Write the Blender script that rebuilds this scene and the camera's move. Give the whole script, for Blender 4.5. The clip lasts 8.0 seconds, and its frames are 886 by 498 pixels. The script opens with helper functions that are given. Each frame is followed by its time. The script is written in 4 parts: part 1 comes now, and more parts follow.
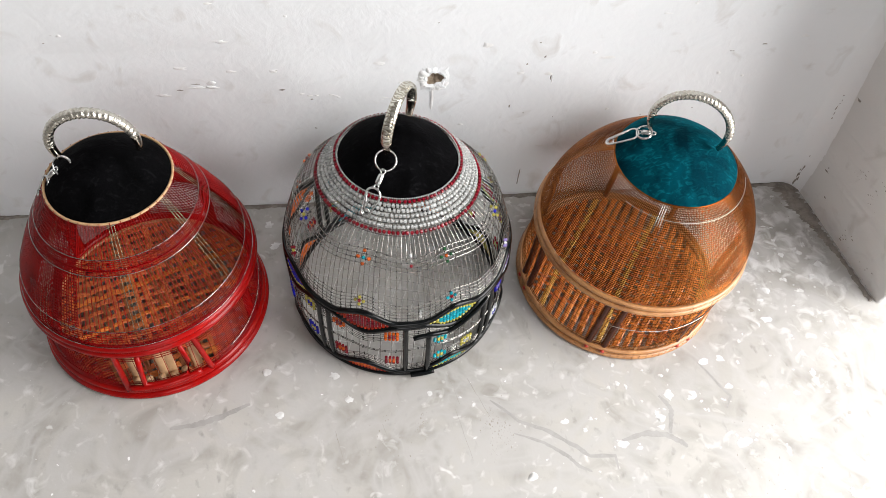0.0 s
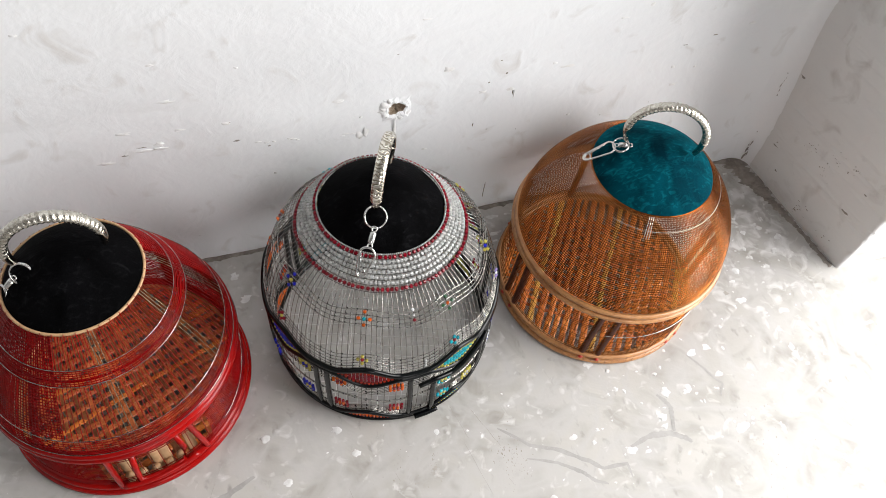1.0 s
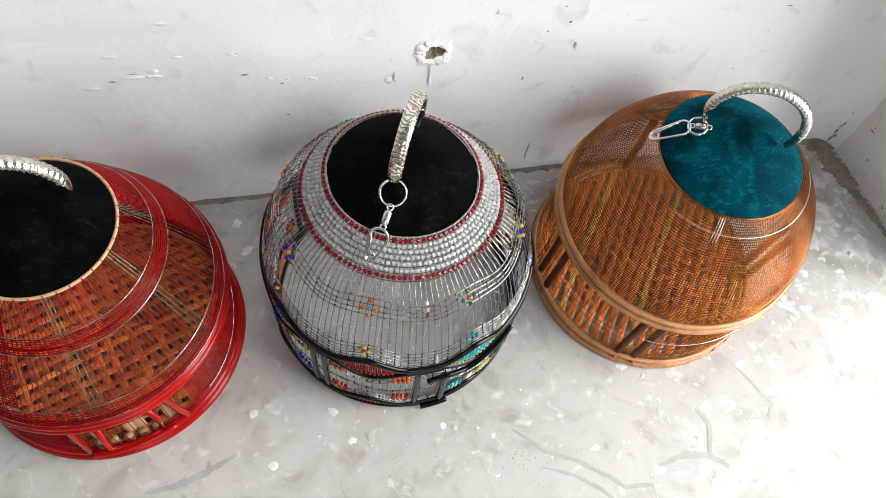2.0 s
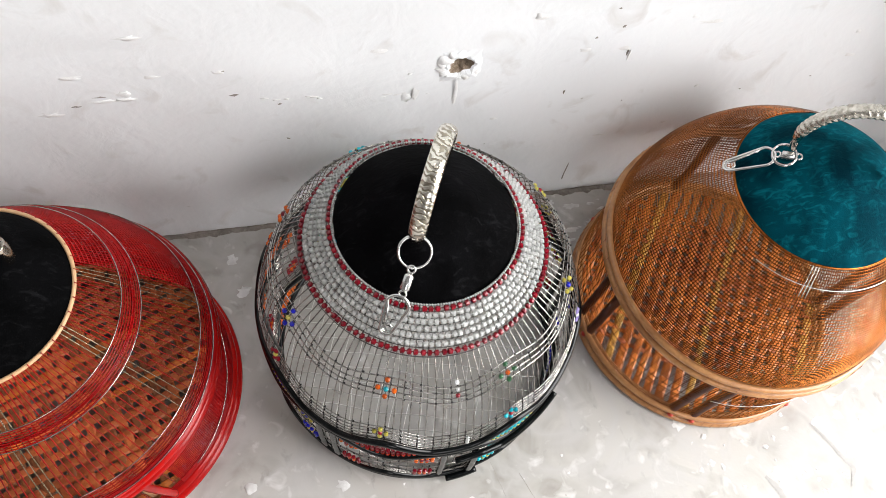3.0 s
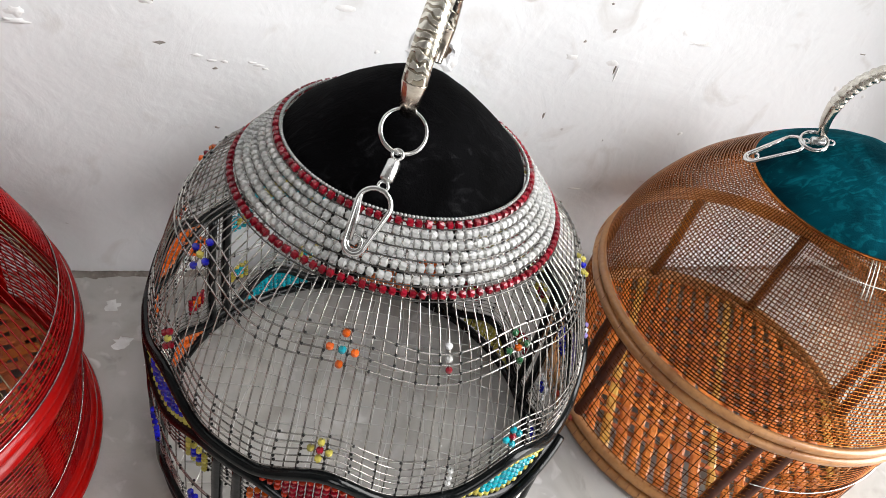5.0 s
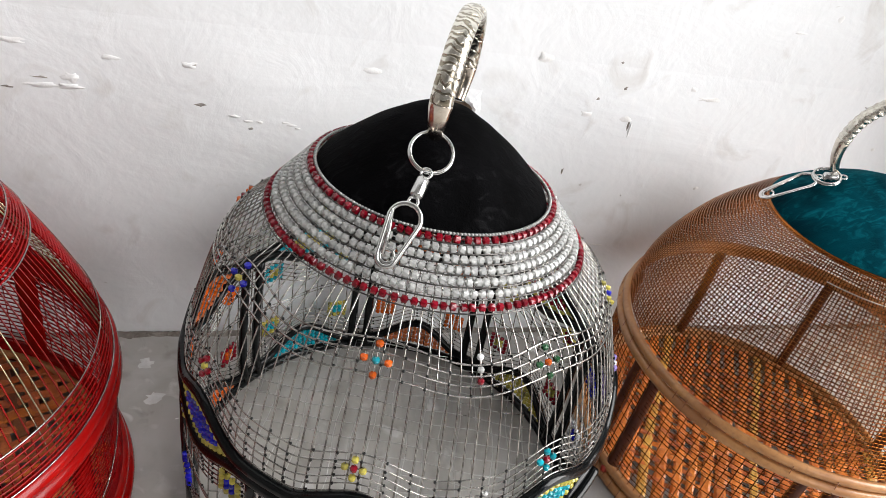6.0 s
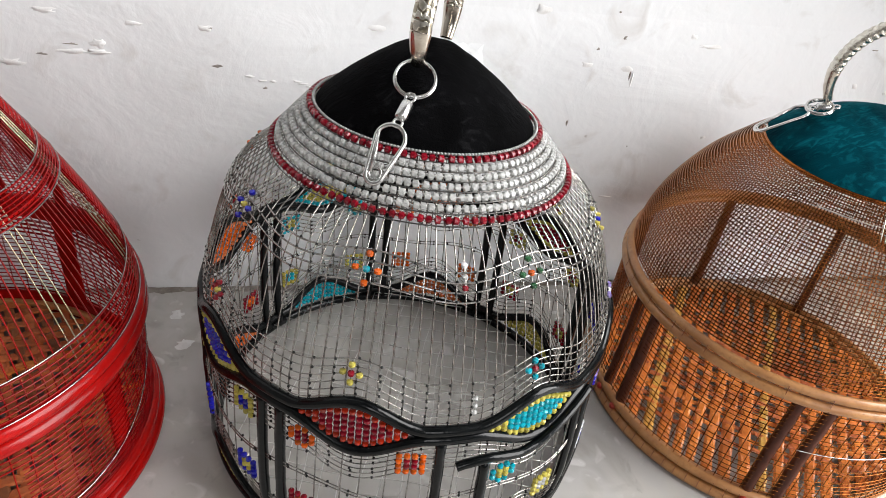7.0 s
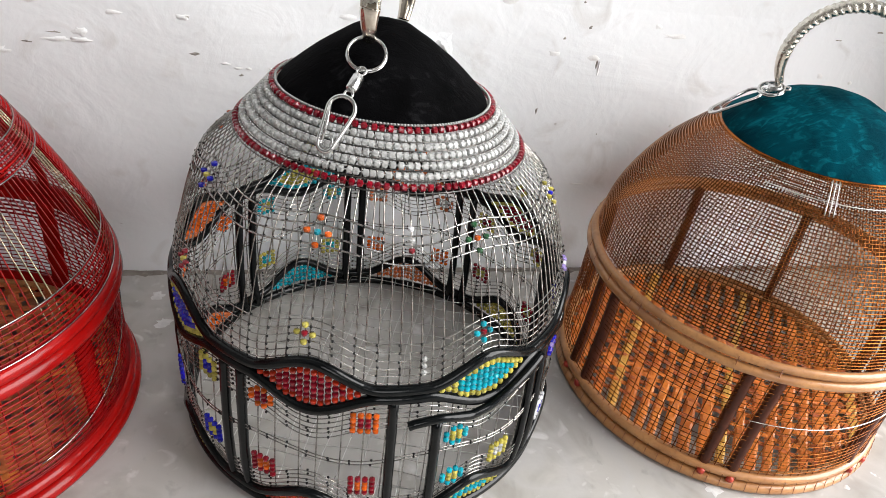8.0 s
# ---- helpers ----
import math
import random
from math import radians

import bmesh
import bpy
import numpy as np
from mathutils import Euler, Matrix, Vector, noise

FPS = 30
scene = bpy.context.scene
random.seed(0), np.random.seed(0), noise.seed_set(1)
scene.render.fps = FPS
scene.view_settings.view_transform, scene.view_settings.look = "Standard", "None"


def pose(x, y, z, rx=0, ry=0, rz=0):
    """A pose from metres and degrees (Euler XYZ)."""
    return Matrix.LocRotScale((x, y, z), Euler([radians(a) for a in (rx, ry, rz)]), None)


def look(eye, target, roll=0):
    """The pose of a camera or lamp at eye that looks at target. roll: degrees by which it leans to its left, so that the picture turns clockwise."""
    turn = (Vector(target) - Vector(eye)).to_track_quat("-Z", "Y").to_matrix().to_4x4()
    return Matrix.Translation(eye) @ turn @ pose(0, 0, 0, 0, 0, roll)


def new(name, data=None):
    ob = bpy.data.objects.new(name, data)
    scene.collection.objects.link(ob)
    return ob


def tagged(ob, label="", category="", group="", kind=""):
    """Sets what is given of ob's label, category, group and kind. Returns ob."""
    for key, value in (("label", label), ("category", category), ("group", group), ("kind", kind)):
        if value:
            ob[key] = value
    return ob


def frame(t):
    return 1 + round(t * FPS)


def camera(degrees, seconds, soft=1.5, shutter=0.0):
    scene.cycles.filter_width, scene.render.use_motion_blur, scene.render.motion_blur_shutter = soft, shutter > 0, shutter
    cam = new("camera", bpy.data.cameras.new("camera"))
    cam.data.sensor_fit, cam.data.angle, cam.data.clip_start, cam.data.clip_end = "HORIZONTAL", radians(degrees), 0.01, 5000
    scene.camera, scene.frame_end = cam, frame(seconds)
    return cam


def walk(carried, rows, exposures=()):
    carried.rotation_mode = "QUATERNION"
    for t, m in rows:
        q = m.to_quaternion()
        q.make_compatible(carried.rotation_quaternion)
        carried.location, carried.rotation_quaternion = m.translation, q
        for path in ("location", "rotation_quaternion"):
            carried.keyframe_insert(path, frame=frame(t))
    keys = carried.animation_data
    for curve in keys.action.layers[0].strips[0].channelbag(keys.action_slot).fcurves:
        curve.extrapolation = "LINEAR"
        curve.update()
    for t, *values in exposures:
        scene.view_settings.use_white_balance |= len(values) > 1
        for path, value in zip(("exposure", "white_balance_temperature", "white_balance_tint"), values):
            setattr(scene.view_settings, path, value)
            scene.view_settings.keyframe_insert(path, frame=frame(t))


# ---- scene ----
cam = camera(63.0, 8.0, soft=0.6)
PATH = [
    (0, (-0.114, 0.182, 0.796), (0.122, 1.329, -0.826), 6.5),
    (0.5, (-0.161, 0.242, 0.809), (0.197, 1.309, -0.845), 4.8),
    (1, (-0.182, 0.284, 0.818), (0.277, 1.291, -0.848), 9.3),
    (1.2, (-0.178, 0.307, 0.813), (0.275, 1.277, -0.876), 10.5),
    (2.3, (-0.133, 0.419, 0.726), (0.16, 1.222, -1.082), 12.4),
    (2.5, (-0.13, 0.444, 0.71), (0.147, 1.239, -1.104), 11.7),
    (3, (-0.131, 0.485, 0.675), (0.167, 1.284, -1.134), 11.4),
    (3.5, (-0.161, 0.485, 0.64), (0.346, 1.297, -1.116), 16.8),
    (4, (-0.158, 0.469, 0.581), (0.42, 1.429, -1.075), 16.5),
    (4.5, (-0.166, 0.426, 0.524), (0.41, 1.568, -1.014), 16.6),
    (5, (-0.165, 0.409, 0.449), (0.46, 1.757, -0.89), 17.3),
    (5.2, (-0.17, 0.402, 0.431), (0.449, 1.828, -0.828), 16.5),
    (6.3, (-0.172, 0.36, 0.419), (0.364, 1.923, -0.708), 11.6),
    (6.5, (-0.169, 0.35, 0.413), (0.345, 1.912, -0.727), 10.7),
    (7, (-0.149, 0.323, 0.408), (0.292, 1.907, -0.731), 8.7),
    (7.5, (-0.129, 0.305, 0.401), (0.307, 1.9, -0.724), 8.3),
    (8, (-0.122, 0.289, 0.402), (0.293, 1.897, -0.712), 8.1),
]
walk(cam, [(t, look(eye, target, roll)) for t, eye, target, roll in PATH],
     [(0.0, -0.15), (0.5, -0.23), (1.2, -0.21), (2.5, 0.0), (5.0, 0.05), (6.5, -0.06), (8.0, -0.02)])

# ---- light ----
world = bpy.data.worlds.new("world")
scene.world = world
world.use_nodes = True
wn = world.node_tree.nodes
sky = wn.new("ShaderNodeTexSky")
sky.sky_type = "NISHITA"
sky.sun_disc = False
sky.sun_elevation, sky.sun_rotation = radians(58), radians(0)
wn["Background"].inputs["Strength"].default_value = 0.1
world.node_tree.links.new(sky.outputs["Color"], wn["Background"].inputs["Color"])

sun = new("sun", bpy.data.lights.new("sun", "SUN"))
sun.data.energy, sun.data.angle, sun.data.color = 3.0, radians(0.5), (1.0, 0.95, 0.88)
sun.matrix_world = look((2.0, 4.0, 7.0), (2.6, 0.0, 0.0))


def sky_lamp(name, eye, target, width, height, watts, color):
    lamp = new(name, bpy.data.lights.new(name, "AREA"))
    lamp.data.shape, lamp.data.size, lamp.data.size_y = "RECTANGLE", width, height
    lamp.data.energy, lamp.data.color = watts, color
    lamp.matrix_world = look(eye, target)
    return lamp


sky_lamp("doorway_daylight", (1.45, -0.02, 1.20), (-0.3, 0.05, 0.95), 1.6, 2.1, 136.0, (1.0, 0.985, 0.965))
# added soft fill from behind the camera; no window is known there
sky_lamp("front_fill", (0.05, -1.98, 1.65), (-0.05, 0.6, 0.5), 0.9, 1.2, 18.0, (1.0, 0.98, 0.96))
scene.view_settings.exposure = 0.0


# ---- materials ----
def node(nt, kind, **values):
    n = nt.nodes.new(kind)
    for key, value in values.items():
        n.inputs[key.replace("_", " ")].default_value = value
    return n


def mixed(nt, fac, a, b, mode="MIX"):
    """A colour mix; fac, a and b are sockets or values."""
    n = nt.nodes.new("ShaderNodeMix")
    n.data_type, n.blend_type = "RGBA", mode
    for k, v in ((0, fac), (6, a), (7, b)):
        if isinstance(v, bpy.types.NodeSocket):
            nt.links.new(v, n.inputs[k])
        else:
            n.inputs[k].default_value = v
    return n.outputs[2]


def ramp(nt, source, low, high):
    n = nt.nodes.new("ShaderNodeMapRange")
    n.inputs["From Min"].default_value, n.inputs["From Max"].default_value = low, high
    nt.links.new(source, n.inputs["Value"])
    return n.outputs["Result"]


def noise_of(nt, coords, scale, detail=4.0, distortion=0.0, stretch=None):
    if stretch:
        mp = nt.nodes.new("ShaderNodeMapping")
        mp.inputs["Scale"].default_value = stretch
        nt.links.new(coords, mp.inputs["Vector"])
        coords = mp.outputs["Vector"]
    n = node(nt, "ShaderNodeTexNoise", Scale=scale, Detail=detail, Distortion=distortion)
    nt.links.new(coords, n.inputs["Vector"])
    return n.outputs["Fac"]


def bumped(nt, height, strength, distance, before=None):
    n = node(nt, "ShaderNodeBump", Strength=strength, Distance=distance)
    nt.links.new(height, n.inputs["Height"])
    if before:
        nt.links.new(before, n.inputs["Normal"])
    return n.outputs["Normal"]


def rgb(c):
    return (c[0], c[1], c[2], 1.0)


def material(name, color, rough=0.5, metal=0.0, other=None, coarse=40.0, fine=400.0, bump=0.2, depth=0.0005, vary=0.0,
             sheen=0.0, trans=0.0, coat=0.0, stretch=None, spec=0.5):
    """A surface with two scales of variation towards the colour other, fine relief, and a shift of tone from piece to piece."""
    m = bpy.data.materials.new(name)
    m.use_nodes = True
    nt = m.node_tree
    b = nt.nodes["Principled BSDF"]
    co = nt.nodes.new("ShaderNodeTexCoord").outputs["Object"]
    other = other or tuple(0.6 * c for c in color)
    big = noise_of(nt, co, coarse, 3.0, 0.3, stretch)
    small = noise_of(nt, co, fine, 3.0, 0.0, stretch)
    col = mixed(nt, ramp(nt, big, 0.35, 0.7), rgb(color), rgb(other))
    col = mixed(nt, ramp(nt, small, 0.5, 0.85), col, rgb(other))
    if vary:
        info = nt.nodes.new("ShaderNodeObjectInfo").outputs["Random"]
        isle = nt.nodes.new("ShaderNodeNewGeometry").outputs["Random Per Island"]
        add = nt.nodes.new("ShaderNodeMath")
        add.operation = "ADD"
        nt.links.new(info, add.inputs[0])
        nt.links.new(isle, add.inputs[1])
        frac = nt.nodes.new("ShaderNodeMath")
        frac.operation = "FRACT"
        nt.links.new(add.outputs[0], frac.inputs[0])
        hs = node(nt, "ShaderNodeHueSaturation")
        nt.links.new(col, hs.inputs["Color"])
        val = nt.nodes.new("ShaderNodeMapRange")
        val.inputs["To Min"].default_value, val.inputs["To Max"].default_value = 1.0 - vary, 1.0 + vary
        nt.links.new(frac.outputs[0], val.inputs["Value"])
        nt.links.new(val.outputs["Result"], hs.inputs["Value"])
        col = hs.outputs["Color"]
    nt.links.new(col, b.inputs["Base Color"])
    rr = nt.nodes.new("ShaderNodeMapRange")
    rr.inputs["To Min"].default_value, rr.inputs["To Max"].default_value = max(0.02, rough - 0.08), min(1.0, rough + 0.12)
    nt.links.new(big, rr.inputs["Value"])
    nt.links.new(rr.outputs["Result"], b.inputs["Roughness"])
    b.inputs["Metallic"].default_value = metal
    b.inputs["Sheen Weight"].default_value = sheen
    b.inputs["Specular IOR Level"].default_value = spec
    b.inputs["Transmission Weight"].default_value = trans
    b.inputs["Coat Weight"].default_value = coat
    b.inputs["Coat Roughness"].default_value = 0.08
    if bump:
        nt.links.new(bumped(nt, small, bump, depth), b.inputs["Normal"])
    return m


def plaster_material(name="white_plaster", tone=(0.815, 0.825, 0.84), dull=(0.765, 0.77, 0.78), dirt=(0.62, 0.60, 0.58), dirty=0.60):
    m = bpy.data.materials.new(name)
    m.use_nodes = True
    nt = m.node_tree
    b = nt.nodes["Principled BSDF"]
    co = nt.nodes.new("ShaderNodeTexCoord").outputs["Object"]
    wide = noise_of(nt, co, 3.0, 4.0, 0.5)
    trowel = noise_of(nt, co, 9.0, 5.0, 1.2, (0.6, 0.6, 1.3))
    grain = noise_of(nt, co, 160.0, 4.0)
    grime = noise_of(nt, co, 26.0, 6.0, 0.8)
    specks = noise_of(nt, co, 55.0, 2.0, 0.4, (1.0, 1.0, 1.8))
    col = mixed(nt, ramp(nt, wide, 0.35, 0.75), rgb(tone), rgb(dull))
    col = mixed(nt, ramp(nt, grime, dirty, dirty + 0.2), col, rgb(dirt))
    col = mixed(nt, ramp(nt, specks, 0.785, 0.83), col, rgb((0.46, 0.43, 0.41)))
    nt.links.new(col, b.inputs["Base Color"])
    b.inputs["Roughness"].default_value = 0.75
    n1 = bumped(nt, trowel, 0.28, 0.008)
    n2 = bumped(nt, grime, 0.35, 0.003, n1)
    nt.links.new(bumped(nt, grain, 0.25, 0.0008, n2), b.inputs["Normal"])
    return m


def cement_material():
    m = bpy.data.materials.new("cement_floor")
    m.use_nodes = True
    nt = m.node_tree
    b = nt.nodes["Principled BSDF"]
    co = nt.nodes.new("ShaderNodeTexCoord").outputs["Object"]
    wide = noise_of(nt, co, 4.0, 5.0, 0.8)
    cloud = noise_of(nt, co, 13.0, 6.0, 1.5)
    smudge = noise_of(nt, co, 22.0, 5.0, 0.6)
    grit = noise_of(nt, co, 90.0, 5.0, 0.3, (1.0, 0.6, 1.0))
    rings = noise_of(nt, co, 7.0, 3.0, 2.2)
    drops = noise_of(nt, co, 42.0, 2.5, 0.5)
    tiny = noise_of(nt, co, 120.0, 2.0, 0.2)
    patch = noise_of(nt, co, 3.3, 2.0)
    grain = noise_of(nt, co, 300.0, 3.0)
    col = mixed(nt, ramp(nt, wide, 0.3, 0.7), rgb((0.485, 0.465, 0.435)), rgb((0.378, 0.360, 0.335)))
    col = mixed(nt, ramp(nt, cloud, 0.46, 0.72), col, rgb((0.292, 0.275, 0.248)))
    col = mixed(nt, ramp(nt, smudge, 0.58, 0.80), col, rgb((0.24, 0.22, 0.195)))
    col = mixed(nt, ramp(nt, grit, 0.60, 0.74), col, rgb((0.30, 0.285, 0.265)))
    edge = nt.nodes.new("ShaderNodeMath")
    edge.operation = "PINGPONG"
    edge.inputs[1].default_value = 0.5
    nt.links.new(rings, edge.inputs[0])
    col = mixed(nt, ramp(nt, edge.outputs[0], 0.40, 0.52), col, rgb((0.44, 0.425, 0.41)))
    white = rgb((0.78, 0.775, 0.765))
    gate = nt.nodes.new("ShaderNodeMath")
    gate.operation = "MULTIPLY"
    nt.links.new(ramp(nt, drops, 0.655, 0.725), gate.inputs[0])
    nt.links.new(ramp(nt, patch, 0.35, 0.6), gate.inputs[1])
    col = mixed(nt, gate.outputs[0], col, white)
    # whitewash splashed into the corner
    far = nt.nodes.new("ShaderNodeVectorMath")
    far.operation = "DISTANCE"
    far.inputs[1].default_value = (0.47, 0.74, 0.0)
    nt.links.new(co, far.inputs[0])
    near = nt.nodes.new("ShaderNodeMapRange")
    near.inputs["From Min"].default_value, near.inputs["From Max"].default_value = 0.05, 0.24
    near.inputs["To Min"].default_value, near.inputs["To Max"].default_value = 0.13, 0.0
    nt.links.new(far.outputs["Value"], near.inputs["Value"])
    lift = nt.nodes.new("ShaderNodeMath")
    nt.links.new(near.outputs["Result"], lift.inputs[0])
    nt.links.new(noise_of(nt, co, 50.0, 5.0, 0.7), lift.inputs[1])
    col = mixed(nt, ramp(nt, lift.outputs[0], 0.60, 0.78), col, rgb((0.62, 0.61, 0.595)))
    col = mixed(nt, ramp(nt, tiny, 0.74, 0.78), col, white)
    nt.links.new(col, b.inputs["Base Color"])
    b.inputs["Roughness"].default_value = 0.45
    n1 = bumped(nt, cloud, 0.15, 0.004)
    n2 = bumped(nt, drops, 0.2, 0.001, n1)
    nt.links.new(bumped(nt, grain, 0.2, 0.0005, n2), b.inputs["Normal"])
    return m


PLASTER = plaster_material()
# stains of the short wall, over a greyer tone that paints in its shading
STAINED_SHADED = plaster_material("stained_shaded_plaster", (0.71, 0.705, 0.695), (0.62, 0.615, 0.605), (0.52, 0.50, 0.48), 0.58)
# for surfaces out of view: dark grey, chosen to weaken bounced fill
UNSEEN_GREY = material("unseen_grey_surface", (0.30, 0.29, 0.28), 0.85, other=(0.22, 0.215, 0.21), coarse=4, fine=90, bump=0.4, depth=0.002)
CEMENT = cement_material()
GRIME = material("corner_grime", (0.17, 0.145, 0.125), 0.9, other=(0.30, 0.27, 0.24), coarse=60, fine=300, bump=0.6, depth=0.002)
HOLE = material("bare_plaster_hole", (0.20, 0.145, 0.10), 0.95, other=(0.36, 0.29, 0.22), coarse=150, fine=500, bump=0.8, depth=0.002)
CHIP = material("chipped_paint", (0.83, 0.83, 0.83), 0.7, other=(0.74, 0.73, 0.72), coarse=80, fine=400, bump=0.4)
SPECK = material("dark_speck", (0.19, 0.17, 0.15), 0.8, other=(0.34, 0.31, 0.28))
PAINTDROP = material("white_paint_drop", (0.70, 0.695, 0.685), 0.6, other=(0.54, 0.53, 0.515), coarse=90)
WET = material("damp_streak", (0.31, 0.30, 0.285), 0.5, other=(0.385, 0.37, 0.355), coarse=50, fine=300, bump=0.1)
STAIN = material("floor_stain", (0.27, 0.24, 0.205), 0.8, other=(0.40, 0.38, 0.35), coarse=50)


def velvet_material(name, deep, pile, crushed, sheen, tint, low, high):
    """Pile fabric: broad brushed areas, and small crushed flecks where the pile lies the other way."""
    m = bpy.data.materials.new(name)
    m.use_nodes = True
    nt = m.node_tree
    b = nt.nodes["Principled BSDF"]
    co = nt.nodes.new("ShaderNodeTexCoord").outputs["Object"]
    brushed = noise_of(nt, co, 19.0, 3.0, 1.0)
    fleck = noise_of(nt, co, 85.0, 5.0, 1.6, (1.0, 1.9, 1.0))
    grain = noise_of(nt, co, 1100.0, 2.0)
    col = mixed(nt, ramp(nt, brushed, 0.35, 0.68), rgb(deep), rgb(pile))
    both = nt.nodes.new("ShaderNodeMath")
    both.operation = "MULTIPLY"
    nt.links.new(ramp(nt, fleck, low, high), both.inputs[0])
    nt.links.new(ramp(nt, brushed, 0.34, 0.6), both.inputs[1])
    col = mixed(nt, both.outputs[0], col, rgb(crushed))
    nt.links.new(col, b.inputs["Base Color"])
    b.inputs["Roughness"].default_value = 0.9
    b.inputs["Specular IOR Level"].default_value = 0.03
    b.inputs["Sheen Weight"].default_value = sheen
    b.inputs["Sheen Tint"].default_value = rgb(tint)
    n1 = bumped(nt, fleck, 0.6, 0.0012)
    nt.links.new(bumped(nt, grain, 0.5, 0.0006, n1), b.inputs["Normal"])
    return m


def engraved_material():
    """Silver with scrolls cut into it, darker in the cuts."""
    m = bpy.data.materials.new("engraved_silver_scrolls")
    m.use_nodes = True
    nt = m.node_tree
    b = nt.nodes["Principled BSDF"]
    co = nt.nodes.new("ShaderNodeTexCoord").outputs["Object"]
    wave = node(nt, "ShaderNodeTexWave", Scale=105.0, Distortion=8.0, Detail=1.0, Detail_Scale=1.6)
    wave.bands_direction = "DIAGONAL"
    nt.links.new(co, wave.inputs["Vector"])
    cut = ramp(nt, wave.outputs["Fac"], 0.18, 0.48)
    stain = noise_of(nt, co, 220.0, 3.0)
    col = mixed(nt, cut, rgb((0.34, 0.30, 0.23)), rgb((0.82, 0.79, 0.71)))
    col = mixed(nt, ramp(nt, stain, 0.5, 0.8), col, rgb((0.52, 0.48, 0.40)))
    nt.links.new(col, b.inputs["Base Color"])
    b.inputs["Metallic"].default_value = 1.0
    b.inputs["Roughness"].default_value = 0.24
    nt.links.new(bumped(nt, cut, 0.8, 0.0006), b.inputs["Normal"])
    return m


BLACK_VELVET = velvet_material("black_velvet", (0.0004, 0.0004, 0.0005), (0.0022, 0.0022, 0.0026), (0.011, 0.011, 0.012), 0.006, (0.6, 0.6, 0.65), 0.56, 0.76)
TEAL_VELVET = velvet_material("teal_velvet", (0.0, 0.014, 0.023), (0.0, 0.058, 0.082), (0.003, 0.115, 0.145), 0.08, (0.02, 0.6, 0.7), 0.50, 0.74)
SCROLLS = engraved_material()
STEEL = material("bright_steel", (0.72, 0.72, 0.71), 0.22, 1.0, coarse=200, fine=900, other=(0.55, 0.55, 0.54), bump=0.05)
WIRE = material("grey_steel_wire", (0.58, 0.56, 0.53), 0.22, 1.0, other=(0.15, 0.14, 0.13), coarse=160, fine=900, bump=0.0)
DARK_WIRE = material("tarnished_wire", (0.16, 0.15, 0.14), 0.35, 1.0, other=(0.05, 0.05, 0.05), coarse=160, fine=900, bump=0.0)
SILVER_WIRE = material("silver_wire", (0.80, 0.80, 0.78), 0.28, 1.0, other=(0.6, 0.6, 0.58), bump=0.0)
BANGLE = material("engraved_silver", (0.74, 0.71, 0.64), 0.24, 1.0, other=(0.42, 0.39, 0.33), coarse=300, fine=900, bump=0.5, depth=0.0008)
TIP = material("polished_silver", (0.76, 0.71, 0.63), 0.13, 1.0, other=(0.50, 0.43, 0.36), coarse=120, fine=900, bump=0.05)
COPPER_WIRE = material("copper_brown_wire", (0.47, 0.165, 0.035), 0.2, 0.95, other=(0.13, 0.038, 0.011), coarse=18, fine=300, bump=0.0)
RED_WIRE = material("red_coated_wire", (0.29, 0.003, 0.003), 0.24, 0.0, other=(0.15, 0.002, 0.003), coarse=25, fine=300, bump=0.0, spec=0.2)
RED_LACQUER = material("red_lacquer", (0.32, 0.003, 0.002), 0.16, other=(0.20, 0.002, 0.002), coarse=30, fine=250, bump=0.15, spec=0.22)
CANE = material("peeled_cane_hoop", (0.54, 0.26, 0.095), 0.38, other=(0.36, 0.15, 0.05), coarse=45, fine=350, bump=0.15, coat=0.4)
DARK_WOOD = material("dark_brown_dowel", (0.105, 0.028, 0.012), 0.45, other=(0.055, 0.015, 0.008), coarse=60, fine=500, bump=0.2, spec=0.25)
BRASS_WIRE = material("dull_brass_wire", (0.66, 0.55, 0.38), 0.26, 1.0, other=(0.20, 0.17, 0.11), coarse=140, fine=900, bump=0.0)
CREAM_CANE = material("cream_cane", (0.52, 0.32, 0.17), 0.5, other=(0.45, 0.27, 0.14), coarse=100, fine=500)
STRIP = material("cane_strip", (0.80, 0.25, 0.045), 0.32, other=(0.56, 0.135, 0.024), coarse=50, fine=420, bump=0.25, vary=0.15)
STRIP_YELLOW = material("yellow_cane_strip", (0.80, 0.46, 0.10), 0.32, other=(0.62, 0.28, 0.05), coarse=50, fine=420, bump=0.25, vary=0.15)
STRIP_RED = material("reddish_cane_strip", (0.60, 0.165, 0.045), 0.35, other=(0.38, 0.085, 0.026), coarse=50, fine=420, bump=0.25, vary=0.15)
STRIP_BROWN = material("brown_cane_strip", (0.30, 0.10, 0.03), 0.45, other=(0.18, 0.055, 0.018), coarse=50, fine=420, bump=0.25, vary=0.15)
TUBE = material("black_rubber_tube", (0.0016, 0.002, 0.0022), 0.14, other=(0.004, 0.005, 0.0055), coarse=60, fine=260, bump=0.25, depth=0.0008, spec=0.24)
PLUG = material("red_paint_dab", (0.50, 0.045, 0.02), 0.4, other=(0.34, 0.03, 0.015))


def bead_material(name, color, trans=0.3, vary=0.3):
    return material(name, color, 0.06, coarse=300, fine=900, bump=0.0, other=tuple(0.7 * c for c in color), vary=vary, trans=trans)


